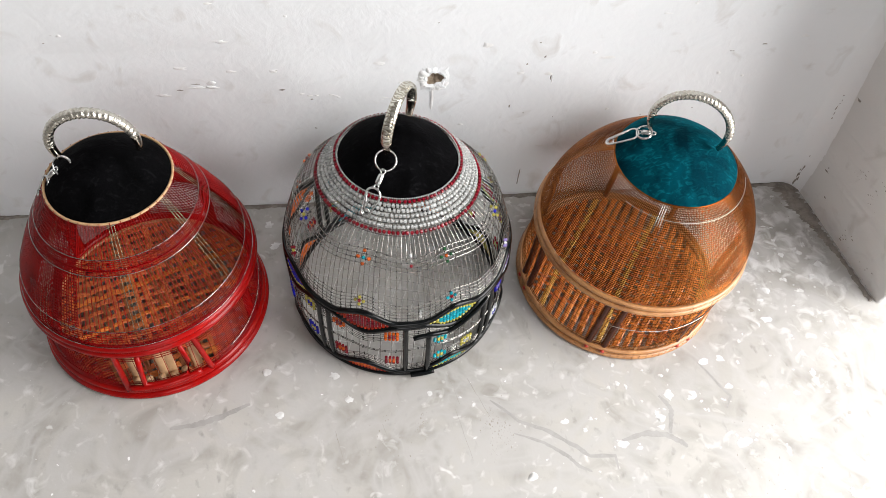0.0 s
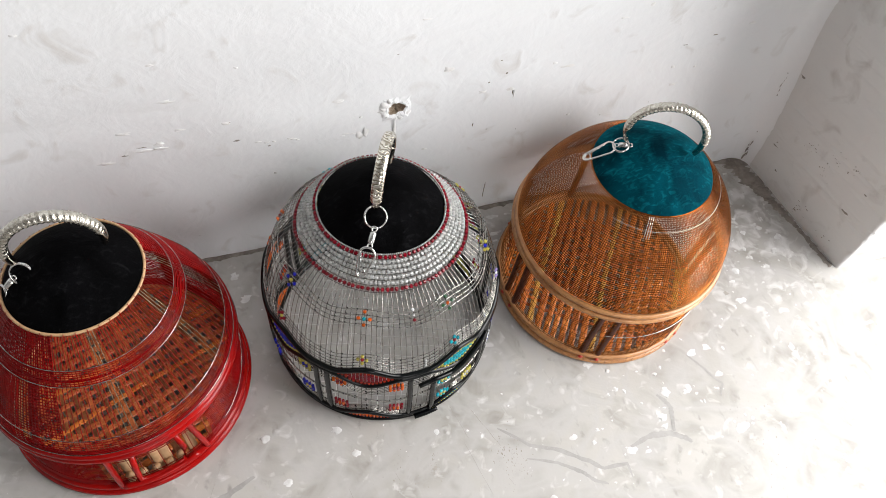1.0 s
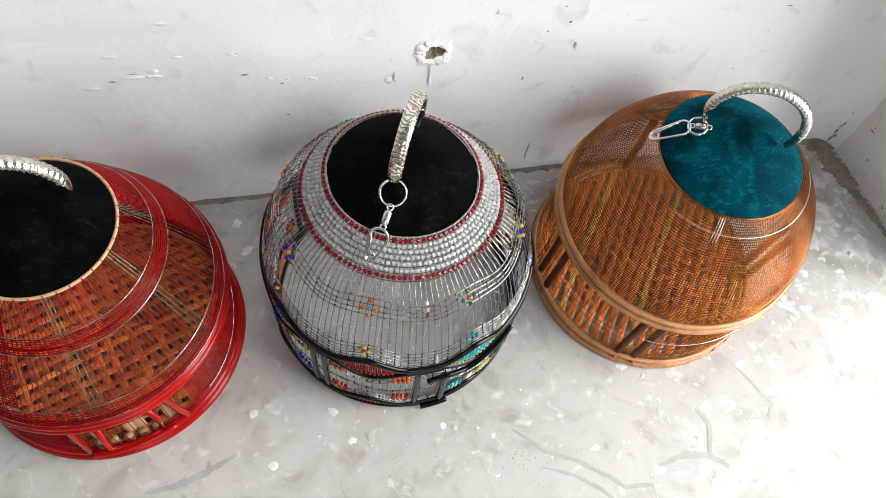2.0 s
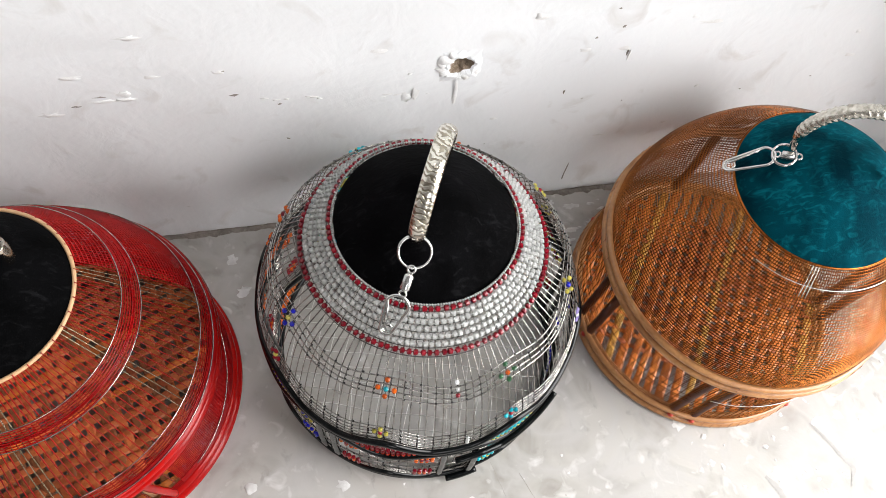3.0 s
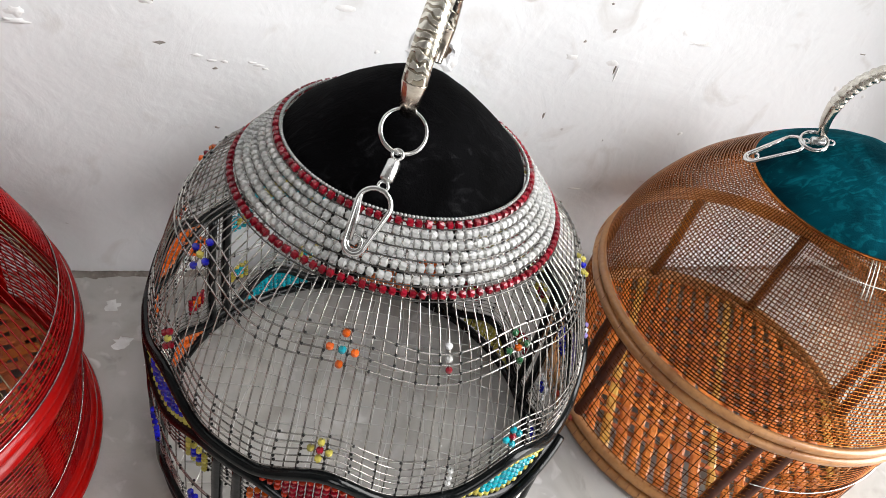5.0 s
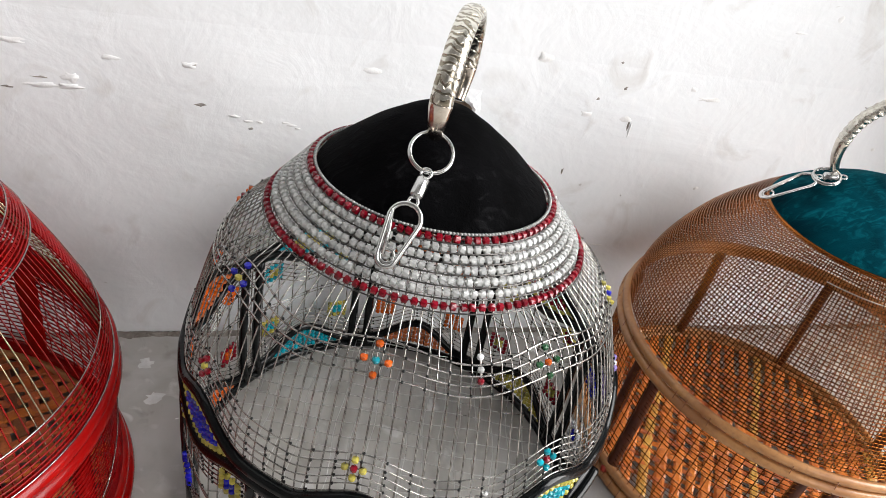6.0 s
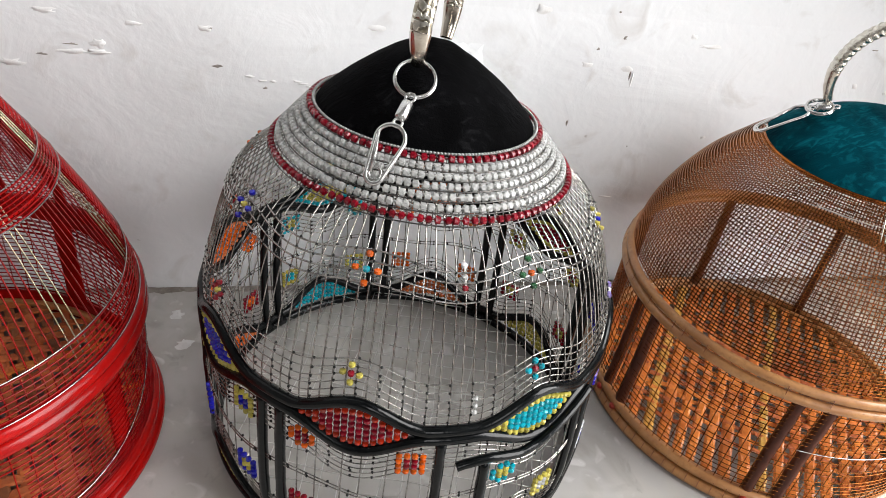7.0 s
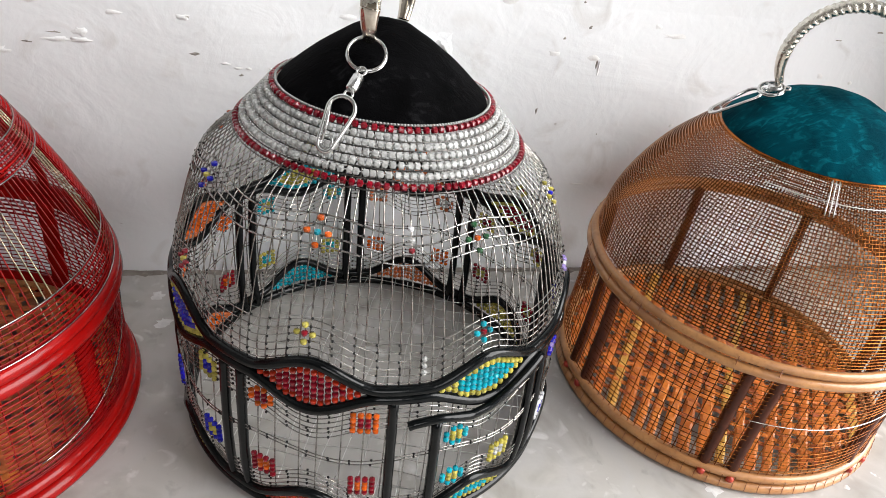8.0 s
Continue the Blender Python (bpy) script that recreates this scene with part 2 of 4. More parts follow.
BEADS = {
    "r": bead_material("ruby_bead", (0.28, 0.004, 0.016)), "c": bead_material("clear_bead", (0.93, 0.94, 0.92), 0.62, 0.1),
    "o": bead_material("orange_bead", (0.85, 0.14, 0.008)), "y": bead_material("yellow_bead", (0.60, 0.52, 0.10)),
    "t": bead_material("turquoise_bead", (0.01, 0.46, 0.58)), "b": bead_material("cobalt_bead", (0.008, 0.01, 0.42), 0.2),
    "p": bead_material("peach_bead", (0.82, 0.22, 0.07)), "g": bead_material("green_bead", (0.02, 0.12, 0.04)),
    "s": bead_material("scarlet_bead", (0.52, 0.03, 0.008)),
    "v": bead_material("violet_bead", (0.34, 0.26, 0.60)), "w": bead_material("milk_bead", (0.80, 0.80, 0.82), 0.15),
}


# ---- mesh helpers ----
class Shape:
    """Collects vertices and faces of one mesh."""

    def __init__(self):
        self.v, self.f, self.n = [], [], 0

    def add(self, verts, faces):
        self.v.append(np.asarray(verts, float))
        self.f += [tuple(i + self.n for i in q) for q in faces]
        self.n += len(verts)

    def mesh(self, name, mat, smooth=True):
        me = bpy.data.meshes.new(name)
        me.from_pydata(np.concatenate(self.v).tolist(), [], self.f)
        me.materials.append(mat)
        me.polygons.foreach_set("use_smooth", [smooth] * len(me.polygons))
        me.update()
        return me


def tube(shape, path, r, sides=6, closed=False, flat=None, up=None):
    """A tube along path. r: a radius, or one for each point; flat: (a, b) scales across and along up."""
    p = np.asarray(path, float)
    n = len(p)
    d = (np.roll(p, -1, 0) - np.roll(p, 1, 0)) if closed else np.gradient(p, axis=0)
    d /= np.linalg.norm(d, axis=1)[:, None] + 1e-12
    ref = np.tile(np.array((0.0, 0.0, 1.0)), (n, 1)) if up is None else np.tile(np.asarray(up, float), (n, 1)) if np.ndim(up) == 1 else np.asarray(up, float)
    steep = np.abs((d * ref).sum(1)) > 0.98
    ref[steep] = (1.0, 0.13, 0.0)
    a = np.cross(d, ref)
    a /= np.linalg.norm(a, axis=1)[:, None] + 1e-12
    b = np.cross(a, d)
    s = np.linspace(0, 2 * np.pi, sides, endpoint=False)
    fa, fb = flat or (1.0, 1.0)
    rr = np.broadcast_to(np.asarray(r, float).reshape(-1, 1) if np.ndim(r) < 2 else np.asarray(r, float), (n, sides) if np.ndim(r) == 2 else (n, 1))
    v = p[:, None, :] + (rr * np.cos(s) * fa)[:, :, None] * a[:, None, :] + (rr * np.sin(s) * fb)[:, :, None] * b[:, None, :]
    faces = []
    for i in range(n if closed else n - 1):
        j = (i + 1) % n
        for k in range(sides):
            l = (k + 1) % sides
            faces.append((i * sides + k, i * sides + l, j * sides + l, j * sides + k))
    if not closed and sides > 3:
        faces.append(tuple(range(sides))[::-1])
        faces.append(tuple((n - 1) * sides + k for k in range(sides)))
    shape.add(v.reshape(-1, 3), faces)


def bead(shape, place, r, axis=(0, 0, 1), squash=1.0, segs=6):
    """A faceted bead with its hole along axis."""
    q = Vector(axis).to_track_quat("Z", "Y").to_matrix()
    q = np.array(q)
    v, f = [(0, 0, -0.85 * squash)], []
    for h, w in ((-0.5, 0.86), (0.5, 0.86)):
        for k in range(segs):
            t = 2 * math.pi * (k + (0.5 if h > 0 else 0)) / segs
            v.append((w * math.cos(t), w * math.sin(t), h * squash))
    v.append((0, 0, 0.85 * squash))
    for k in range(segs):
        l = (k + 1) % segs
        a, b, c, d = 1 + k, 1 + l, 1 + segs + k, 1 + segs + l
        f += [(0, b, a), (a, b, c), (b, d, c), (c, d, 2 * segs + 1)]
    shape.add((np.array(v) * r) @ q.T + np.asarray(place, float), f)


def put(name, mesh, parent=None, label="", m=None):
    ob = new(name, mesh)
    if m is not None:
        ob.matrix_basis = m
    if parent is not None:
        ob.parent = parent
    if label:
        ob["label"] = label
    return ob


def part(name, shape, mat, parent, label="", smooth=True):
    return put(name, shape.mesh(name, mat, smooth), parent, label)


def prism(shape, outline, z0, z1):
    """An upright prism over a convex outline, anticlockwise."""
    n = len(outline)
    v = [(x, y, z0) for x, y in outline] + [(x, y, z1) for x, y in outline]
    f = [tuple(range(n))[::-1], tuple(range(n, 2 * n))] + [(k, (k + 1) % n, n + (k + 1) % n, n + k) for k in range(n)]
    shape.add(v, f)


def setting(name, shape, mat, label, smooth=False):
    return tagged(put(name, shape.mesh(name, mat, smooth)), label, name.split("_")[0], kind="structure")


# ---- the room ----
ground = Shape()
ground.add([(-300, -300, 0), (300, -300, 0), (300, 300, 0), (-300, 300, 0)], [(0, 1, 2, 3)])
setting("floor", ground, CEMENT, "worn grey cement floor spattered with white paint")

HIGH = 2.75
shape = Shape()
side = [(0.836, 0), (0.857, 0.25), (0.857, HIGH), (1.05, HIGH), (1.05, 0)]
shape.add([(x, y, z) for x in (-2.2, 0.75) for y, z in side],
          [(4, 3, 2, 1, 0), (5, 6, 7, 8, 9)] + [(k, (k + 1) % 5, 5 + (k + 1) % 5, 5 + k) for k in range(1, 5)])


def wall_y(z):
    """The face of the north wall, which is thicker at its foot."""
    return 0.836 + 0.084 * min(z, 0.25)


# the foot of the wall, open round a knocked-out hole
HOLE_X, HOLE_Z, HALF = -0.010, 0.205, 0.020
knock = random.Random(31)
ragged = lambda t: 1 + 0.16 * math.sin(2 * t + 0.7) + 0.12 * math.sin(3 * t + 2.0) + 0.07 * math.sin(7 * t) + 0.05 * math.sin(11 * t + 1)
around = [2 * math.pi * k / 32 for k in range(32)]
rim = [(HOLE_X + 0.0090 * ragged(t) * math.cos(t), HOLE_Z + 0.0084 * ragged(t) * math.sin(t)) for t in around]
square = [(HOLE_X + HALF * math.cos(t) / max(abs(math.cos(t)), abs(math.sin(t))), HOLE_Z + HALF * math.sin(t) / max(abs(math.cos(t)), abs(math.sin(t)))) for t in around]
verts = []
for share, lift in ((0.0, 0.0), (0.3, 0.0), (0.5, 0.0013), (0.78, 0.0022), (1.0, 0.0)):
    for k, ((a, b), (c, d)) in enumerate(zip(rim, square)):
        w = share if share in (0.0, 1.0) else share + 0.16 * (knock.random() - 0.5)
        x, z = c + (a - c) * w, d + (b - d) * w
        verts.append((x, wall_y(z) - lift * (0.35 + 0.65 * math.sin(2.5 * around[k] + 0.4) ** 2), z))
shape.add(verts, [(32 * j + k, 32 * j + (k + 1) % 32, 32 * j + 32 + (k + 1) % 32, 32 * j + 32 + k) for j in range(4) for k in range(32)])
for x0, x1, z0, z1 in ((-2.2, HOLE_X - HALF, 0, 0.25), (HOLE_X + HALF, 0.75, 0, 0.25),
                       (HOLE_X - HALF, HOLE_X + HALF, 0, HOLE_Z - HALF), (HOLE_X - HALF, HOLE_X + HALF, HOLE_Z + HALF, 0.25)):
    shape.add([(x0, wall_y(z0), z0), (x1, wall_y(z0), z0), (x1, wall_y(z1), z1), (x0, wall_y(z1), z1)], [(0, 1, 2, 3)])
setting("wall_north", shape, PLASTER, "white painted plaster wall with chips and trowel marks")
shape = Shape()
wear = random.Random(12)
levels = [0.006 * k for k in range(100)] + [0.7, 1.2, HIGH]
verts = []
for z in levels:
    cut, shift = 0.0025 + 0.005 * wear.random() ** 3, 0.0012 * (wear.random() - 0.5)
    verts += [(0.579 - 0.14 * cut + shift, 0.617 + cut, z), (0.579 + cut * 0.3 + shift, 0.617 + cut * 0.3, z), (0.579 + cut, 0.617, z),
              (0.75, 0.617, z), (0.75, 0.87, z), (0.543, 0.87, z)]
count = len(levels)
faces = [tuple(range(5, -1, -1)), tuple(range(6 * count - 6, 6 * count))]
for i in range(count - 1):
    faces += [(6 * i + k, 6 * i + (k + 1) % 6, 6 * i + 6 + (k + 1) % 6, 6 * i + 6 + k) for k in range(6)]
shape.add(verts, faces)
setting("wall_east", shape, STAINED_SHADED, "short stained plaster wall beside the open doorway, its shade painted in grey")
# plaster rounded off where the two walls meet
shape = Shape()
levels = [0.02 * k for k in range(40)] + [0.9, 1.3, 2.0, HIGH]
verts = []
for z in levels:
    y = wall_y(z)
    x = 0.543 + 0.1423 * (0.87 - y)
    reach = 0.026 + 0.005 * math.sin(17 * z) + 0.003 * wear.random()
    for q in np.linspace(0, 1, 9):
        a, c, e = (x - reach, y + 0.0006), (x + 0.001, y), (x + 0.0006 + 0.1423 * reach, y - reach)
        verts.append(tuple((1 - q) ** 2 * a[i] + 2 * q * (1 - q) * c[i] + q * q * e[i] for i in (0, 1)) + (z,))
shape.add(verts, [(9 * i + k, 9 * i + k + 1, 9 * i + k + 10, 9 * i + k + 9) for i in range(len(levels) - 1) for k in range(8)])
setting("trim_corner", shape, PLASTER, "rounded plaster in the corner of the walls", True)
# unseen walls and ceiling, added to enclose the room and limit bounce
shape = Shape()
prism(shape, [(0.58, -2.0), (0.75, -2.0), (0.75, -0.45), (0.58, -0.45)], 0, HIGH)
prism(shape, [(0.58, -0.45), (0.75, -0.45), (0.75, 0.617), (0.58, 0.617)], 2.1, HIGH)
setting("wall_east_far", shape, UNSEEN_GREY, "unseen dark grey wall and lintel added round the doorway")
shape = Shape()
prism(shape, [(-2.4, -2.2), (-2.2, -2.2), (-2.2, 1.05), (-2.4, 1.05)], 0, HIGH)
setting("wall_west", shape, UNSEEN_GREY, "unseen dark grey wall added to close the room")
# unseen wall, its opening made up to hold the front fill lamp
shape = Shape()
for x0, x1, z0, z1 in ((-2.2, -0.45, 0, HIGH), (0.55, 0.75, 0, HIGH), (-0.45, 0.55, 0, 1.0), (-0.45, 0.55, 2.3, HIGH)):
    prism(shape, [(x0, -2.2), (x1, -2.2), (x1, -2.0), (x0, -2.0)], z0, z1)
setting("wall_south", shape, UNSEEN_GREY, "unseen dark grey wall added with an opening for the front fill lamp")
shape = Shape()
prism(shape, [(-2.4, -2.2), (0.75, -2.2), (0.75, 1.05), (-2.4, 1.05)], HIGH + 0.001, HIGH + 0.15)
setting("ceiling", shape, UNSEEN_GREY, "unseen dark grey ceiling added to cut bounced light")


def blob(shape, place, u, v, n, ru, rv, thick, count, rng, rough=0.35):
    """A small irregular raised patch on a surface, spanned by u and v with the normal n."""
    place, u, v, n = (np.asarray(a, float) for a in (place, u, v, n))
    verts = [place + n * thick]
    for ring, lift in ((0.6, 0.8), (1.0, -0.2)):
        for k in range(count):
            t = 2 * math.pi * k / count
            w = ring * (1 + rough * (rng.random() - 0.5) * 2)
            verts.append(place + u * ru * w * math.cos(t) + v * rv * w * math.sin(t) + n * thick * lift)
    faces = []
    for k in range(count):
        l = (k + 1) % count
        faces += [(0, 1 + k, 1 + l), (1 + k, 1 + count + k, 1 + count + l, 1 + l)]
    shape.add(verts, faces)


X, Y, Z = (1.0, 0, 0), (0, 1.0, 0), (0, 0, 1.0)
FACE = (0, -1.0, 0)
rng = random.Random(4)

shape = Shape()
inner = [(HOLE_X + 0.0008 + 0.62 * (x - HOLE_X), wall_y(z) + 0.006 + 0.003 * knock.random(), HOLE_Z + 0.0012 + 0.62 * (z - HOLE_Z)) for x, z in rim]
shape.add([(x, wall_y(z), z) for x, z in rim] + inner + [(HOLE_X, wall_y(HOLE_Z) + 0.016, HOLE_Z + 0.001)],
          [(k, (k + 1) % 32, 32 + (k + 1) % 32, 32 + k) for k in range(32)] + [(32 + k, 32 + (k + 1) % 32, 64) for k in range(32)])
hole = tagged(put("wall_hole", shape.mesh("wall_hole", HOLE)), "brown knocked-out hole in the white plaster", "wall damage", kind="structure")
shape = Shape()
for k in range(5, 15):
    t = 2 * math.pi * (k + rng.random()) / 16
    blob(shape, (-0.010 + 0.016 * math.cos(t), wall_y(0.204), 0.205 + 0.014 * math.sin(t)), X, Z, FACE,
         0.003 + 0.004 * rng.random(), 0.003 + 0.003 * rng.random(), 0.0022, 9, rng)
blob(shape, (-0.0125, wall_y(0.165), 0.165), X, Z, FACE, 0.0022, 0.026, 0.0006, 16, rng, 0.25)
for k in range(60):
    x = -0.17 + 0.26 * k / 60
    if rng.random() < 0.55:
        blob(shape, (x, wall_y(0.18), 0.185 - 0.10 * (x + 0.17) + 0.004 * rng.random()), X, Z, FACE, 0.002 + 0.003 * rng.random(), 0.0009, 0.0006, 8, rng, 0.5)
for x, z, ru, rv in ((-0.048, 0.174, 0.004, 0.009), (-0.055, 0.172, 0.004, 0.006), (-0.305, 0.227, 0.009, 0.002), (-0.274, 0.2, 0.009, 0.002),
                     (-0.254, 0.262, 0.009, 0.003), (0.137, 0.199, 0.001, 0.008), (-0.29, 0.20, 0.012, 0.002), (-0.272, 0.206, 0.006, 0.004),
                     (-0.2, 0.221, 0.005, 0.003), (0.05, 0.25, 0.006, 0.004), (-0.33, 0.19, 0.009, 0.003), (0.2, 0.23, 0.010, 0.002)):
    blob(shape, (x, wall_y(z), z), X, Z, FACE, ru, rv, 0.0008, 12, rng, 0.55)
for k in range(36):
    z = 0.06 + 0.5 * rng.random()
    blob(shape, (-0.6 + 1.1 * rng.random(), wall_y(z), z), X, Z, FACE, 0.002 + 0.005 * rng.random(), 0.001 + 0.002 * rng.random(), 0.0006, 8, rng, 0.5)
tagged(put("plaster_chips", shape.mesh("plaster_chips", CHIP)), "raised chips and flakes of white wall paint", "paint chips", kind="stuff")

shape = Shape()
for x, z, ru, rv in ((-0.193, 0.194, 0.0035, 0.0016), (-0.159, 0.179, 0.0016, 0.0012), (0.088, 0.16, 0.0012, 0.0035), (0.135, 0.202, 0.0009, 0.006),
                     (0.123, 0.233, 0.002, 0.0015), (0.102, 0.223, 0.0015, 0.001), (-0.157, 0.134, 0.0015, 0.001), (-0.29, 0.205, 0.005, 0.0008),
                     (0.114, 0.253, 0.0014, 0.001), (-0.197, 0.221, 0.0016, 0.0012), (-0.31, 0.197, 0.004, 0.0008), (0.40, 0.245, 0.004, 0.0007), (0.117, 0.025, 0.0008, 0.022), (0.36, 0.236, 0.003, 0.0006)):
    blob(shape, (x, wall_y(z), z), X, Z, FACE, ru, rv, 0.0005, 8, rng, 0.6)
for k in range(18):
    z = 0.03 + 0.5 * rng.random()
    blob(shape, (-0.6 + 1.1 * rng.random(), wall_y(z), z), X, Z, FACE, 0.0005 + 0.001 * rng.random(), 0.0004 + 0.0008 * rng.random(), 0.0004, 7, rng, 0.6)
for k in range(9):
    s = rng.random()
    blob(shape, (0.547 + 0.03 * s, 0.84 - 0.22 * s, 0.01 + 0.30 * rng.random() ** 2), (0.14, -0.99, 0), Z, (-0.99, -0.14, 0), 0.001 + 0.004 * rng.random(), 0.0006 + 0.0015 * rng.random(), 0.0005, 7, rng, 0.6)
for y, z, spread, count in ((0.723, 0.099, 0.006, 16), (0.754, 0.108, 0.006, 10), (0.690, 0.133, 0.006, 10), (0.717, 0.131, 0.008, 10), (0.714, 0.014, 0.010, 14), (0.660, 0.012, 0.008, 12)):
    for k in range(count):
        b, h = rng.gauss(y, spread), abs(rng.gauss(z, spread))
        blob(shape, (0.543 + 0.1423 * (0.87 - b), b, h), (0.14, -0.99, 0), Z, (-0.99, -0.14, 0), 0.0004 + 0.0014 * rng.random() ** 2, 0.0003 + 0.0007 * rng.random(), 0.0003, 7, rng, 0.6)
for k in range(34):
    h = 0.005 + 0.17 * rng.random() ** 2
    y = wall_y(h) - 0.0075 + 0.002 * rng.gauss(0, 1)
    blob(shape, (0.543 + 0.1423 * (0.87 - y) - 0.0065, y, h), (0.7, -0.7, 0), Z, (-0.7, -0.7, 0), 0.0003 + 0.0007 * rng.random(), 0.0006 + 0.005 * rng.random() ** 2, 0.0006, 9, rng, 0.6)
tagged(put("wall_specks", shape.mesh("wall_specks", SPECK)), "small dark specks and scratches on the walls", "specks", kind="stuff")

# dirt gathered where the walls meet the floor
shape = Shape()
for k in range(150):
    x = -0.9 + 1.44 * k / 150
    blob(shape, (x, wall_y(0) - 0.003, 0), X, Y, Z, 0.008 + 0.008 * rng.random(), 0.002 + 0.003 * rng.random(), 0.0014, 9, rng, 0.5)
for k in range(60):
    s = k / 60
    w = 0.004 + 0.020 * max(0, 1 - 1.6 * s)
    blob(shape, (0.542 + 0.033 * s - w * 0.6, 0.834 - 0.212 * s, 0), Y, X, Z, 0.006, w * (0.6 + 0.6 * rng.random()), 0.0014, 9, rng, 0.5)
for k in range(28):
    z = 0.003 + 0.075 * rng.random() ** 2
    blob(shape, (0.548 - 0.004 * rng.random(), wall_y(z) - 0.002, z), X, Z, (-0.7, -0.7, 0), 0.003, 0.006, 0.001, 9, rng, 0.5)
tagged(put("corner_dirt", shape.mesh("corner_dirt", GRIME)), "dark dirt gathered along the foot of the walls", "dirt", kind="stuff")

# white paint drops and dark stains on the cement
shape = Shape()
for k in range(150):
    if k < 60:
        x, y = rng.gauss(0.46, 0.06), rng.gauss(0.70, 0.08)
    else:
        x, y = rng.gauss(0.3, 0.12), rng.gauss(0.5, 0.07)
    if y > 0.84 or x > 0.55:
        continue
    r = 0.0012 + 0.0045 * rng.random() ** 2.5
    blob(shape, (x, y, 0), X, Y, Z, r * (0.7 + 0.8 * rng.random()), r, 0.0004, 9, rng, 0.45)
for x, y, r in ((-0.229, 0.579, 0.006), (-0.148, 0.568, 0.006), (0.171, 0.571, 0.007), (-0.231, 0.80, 0.006), (-0.222, 0.765, 0.007), (0.252, 0.512, 0.006), (0.234, 0.482, 0.006), (-0.132, 0.537, 0.005), (-0.211, 0.523, 0.005), (0.139, 0.476, 0.003)):
    blob(shape, (x, y, 0), X, Y, Z, r, r * 0.9, 0.0005, 14, rng, 0.4)
for k in range(34):
    x, y = (0.09 + 0.10 * rng.random(), 0.775 + 0.05 * rng.random()) if k < 22 else (rng.gauss(0.47, 0.045), rng.gauss(0.74, 0.06))
    if y < 0.828 and x < 0.53:
        r = 0.002 + 0.0035 * rng.random() ** 2
        blob(shape, (x, y, 0), X, Y, Z, r * (0.8 + rng.random()), r * (0.5 + 0.5 * rng.random()), 0.0003, 18, rng, 0.4)
tagged(put("paint_drops", shape.mesh("paint_drops", PAINTDROP)), "dried drops of white paint on the cement", "paint drops", kind="stuff")
shape = Shape()
for line, wide in ((((0.033, 0.522), (0.062, 0.492), (0.094, 0.481), (0.121, 0.459), (0.136, 0.445), (0.169, 0.443), (0.165, 0.427)), 0.0018),
                   (((0.055, 0.479), (0.088, 0.464), (0.116, 0.446), (0.123, 0.433), (0.136, 0.427)), 0.0015),
                   (((0.180, 0.460), (0.207, 0.466), (0.236, 0.463), (0.249, 0.452), (0.254, 0.445)), 0.0026),
                   (((0.239, 0.511), (0.248, 0.492), (0.242, 0.463)), 0.0022),
                   (((0.301, 0.551), (0.317, 0.520), (0.331, 0.503), (0.318, 0.489)), 0.0013),
                   (((-0.333, 0.517), (-0.303, 0.520), (-0.275, 0.527), (-0.247, 0.540)), 0.0026)):
    q = np.array(line)
    s = np.linspace(0, len(q) - 1, 26)
    path = np.array([(np.interp(v, range(len(q)), q[:, 0]) + 0.002 * math.sin(2.3 * v), np.interp(v, range(len(q)), q[:, 1])) for v in s])
    along = np.gradient(path, axis=0)
    along /= np.linalg.norm(along, axis=1)[:, None]
    verts = []
    for (x, y), (dx, dy), v in zip(path, along, np.linspace(0, 1, len(path))):
        w = 1.6 * wide * math.sin(math.pi * (0.06 + 0.88 * v)) ** 0.5
        a, b = w * (0.6 + 0.5 * rng.random()), w * (0.6 + 0.5 * rng.random())
        verts += [(x - dy * a, y + dx * a, 0.00025), (x + dy * b, y - dx * b, 0.00025)]
    shape.add(verts, [(2 * k, 2 * k + 1, 2 * k + 3, 2 * k + 2) for k in range(len(path) - 1)])
tagged(put("damp_streaks", shape.mesh("damp_streaks", WET)), "winding darker streaks on the cement", "stains", kind="stuff")
shape = Shape()
for x, y, r in ((-0.051, 0.496, 0.003), (0.47, 0.47, 0.003), (0.40, 0.62, 0.004)):
    blob(shape, (x, y, 0), X, Y, Z, r, r * 0.8, 0.0002, 14, rng, 0.5)
for x0, y0, x1, y1 in ((-0.015, 0.566, -0.004, 0.520), (-0.010, 0.516, 0.003, 0.451), (0.009, 0.552, 0.030, 0.501), (0.027, 0.463, 0.031, 0.454),
                       (-0.096, 0.503, -0.091, 0.488), (-0.15, 0.50, -0.14, 0.46), (-0.28, 0.56, -0.30, 0.52), (0.055, 0.479, 0.090, 0.464)):
    pts = [(x0 + (x1 - x0) * s + 0.001 * rng.random(), y0 + (y1 - y0) * s, 0.0001) for s in np.linspace(0, 1, 9)]
    tube(shape, pts, [0.0002 * (0.3 + rng.random()) for _ in pts], 4, flat=(1.0, 0.2))
for x, y, spread, count in ((-0.050, 0.498, 0.004, 40), (0.038, 0.481, 0.010, 90), (0.034, 0.500, 0.009, 40), (0.350, 0.425, 0.022, 70), (-0.09, 0.49, 0.015, 40),
                            (0.52, 0.80, 0.012, 90), (0.545, 0.74, 0.008, 50), (0.10, 0.80, 0.02, 40)):
    for k in range(count):
        r = 0.0002 + 0.0006 * rng.random() ** 2
        blob(shape, (rng.gauss(x, spread), min(rng.gauss(y, spread * 1.3), 0.832), 0), X, Y, Z, r, r * (0.8 + 1.6 * rng.random()), 0.0001, 6, rng, 0.5)
tagged(put("floor_stains", shape.mesh("floor_stains", STAIN)), "dark stains and scratches on the cement", "stains", kind="stuff")


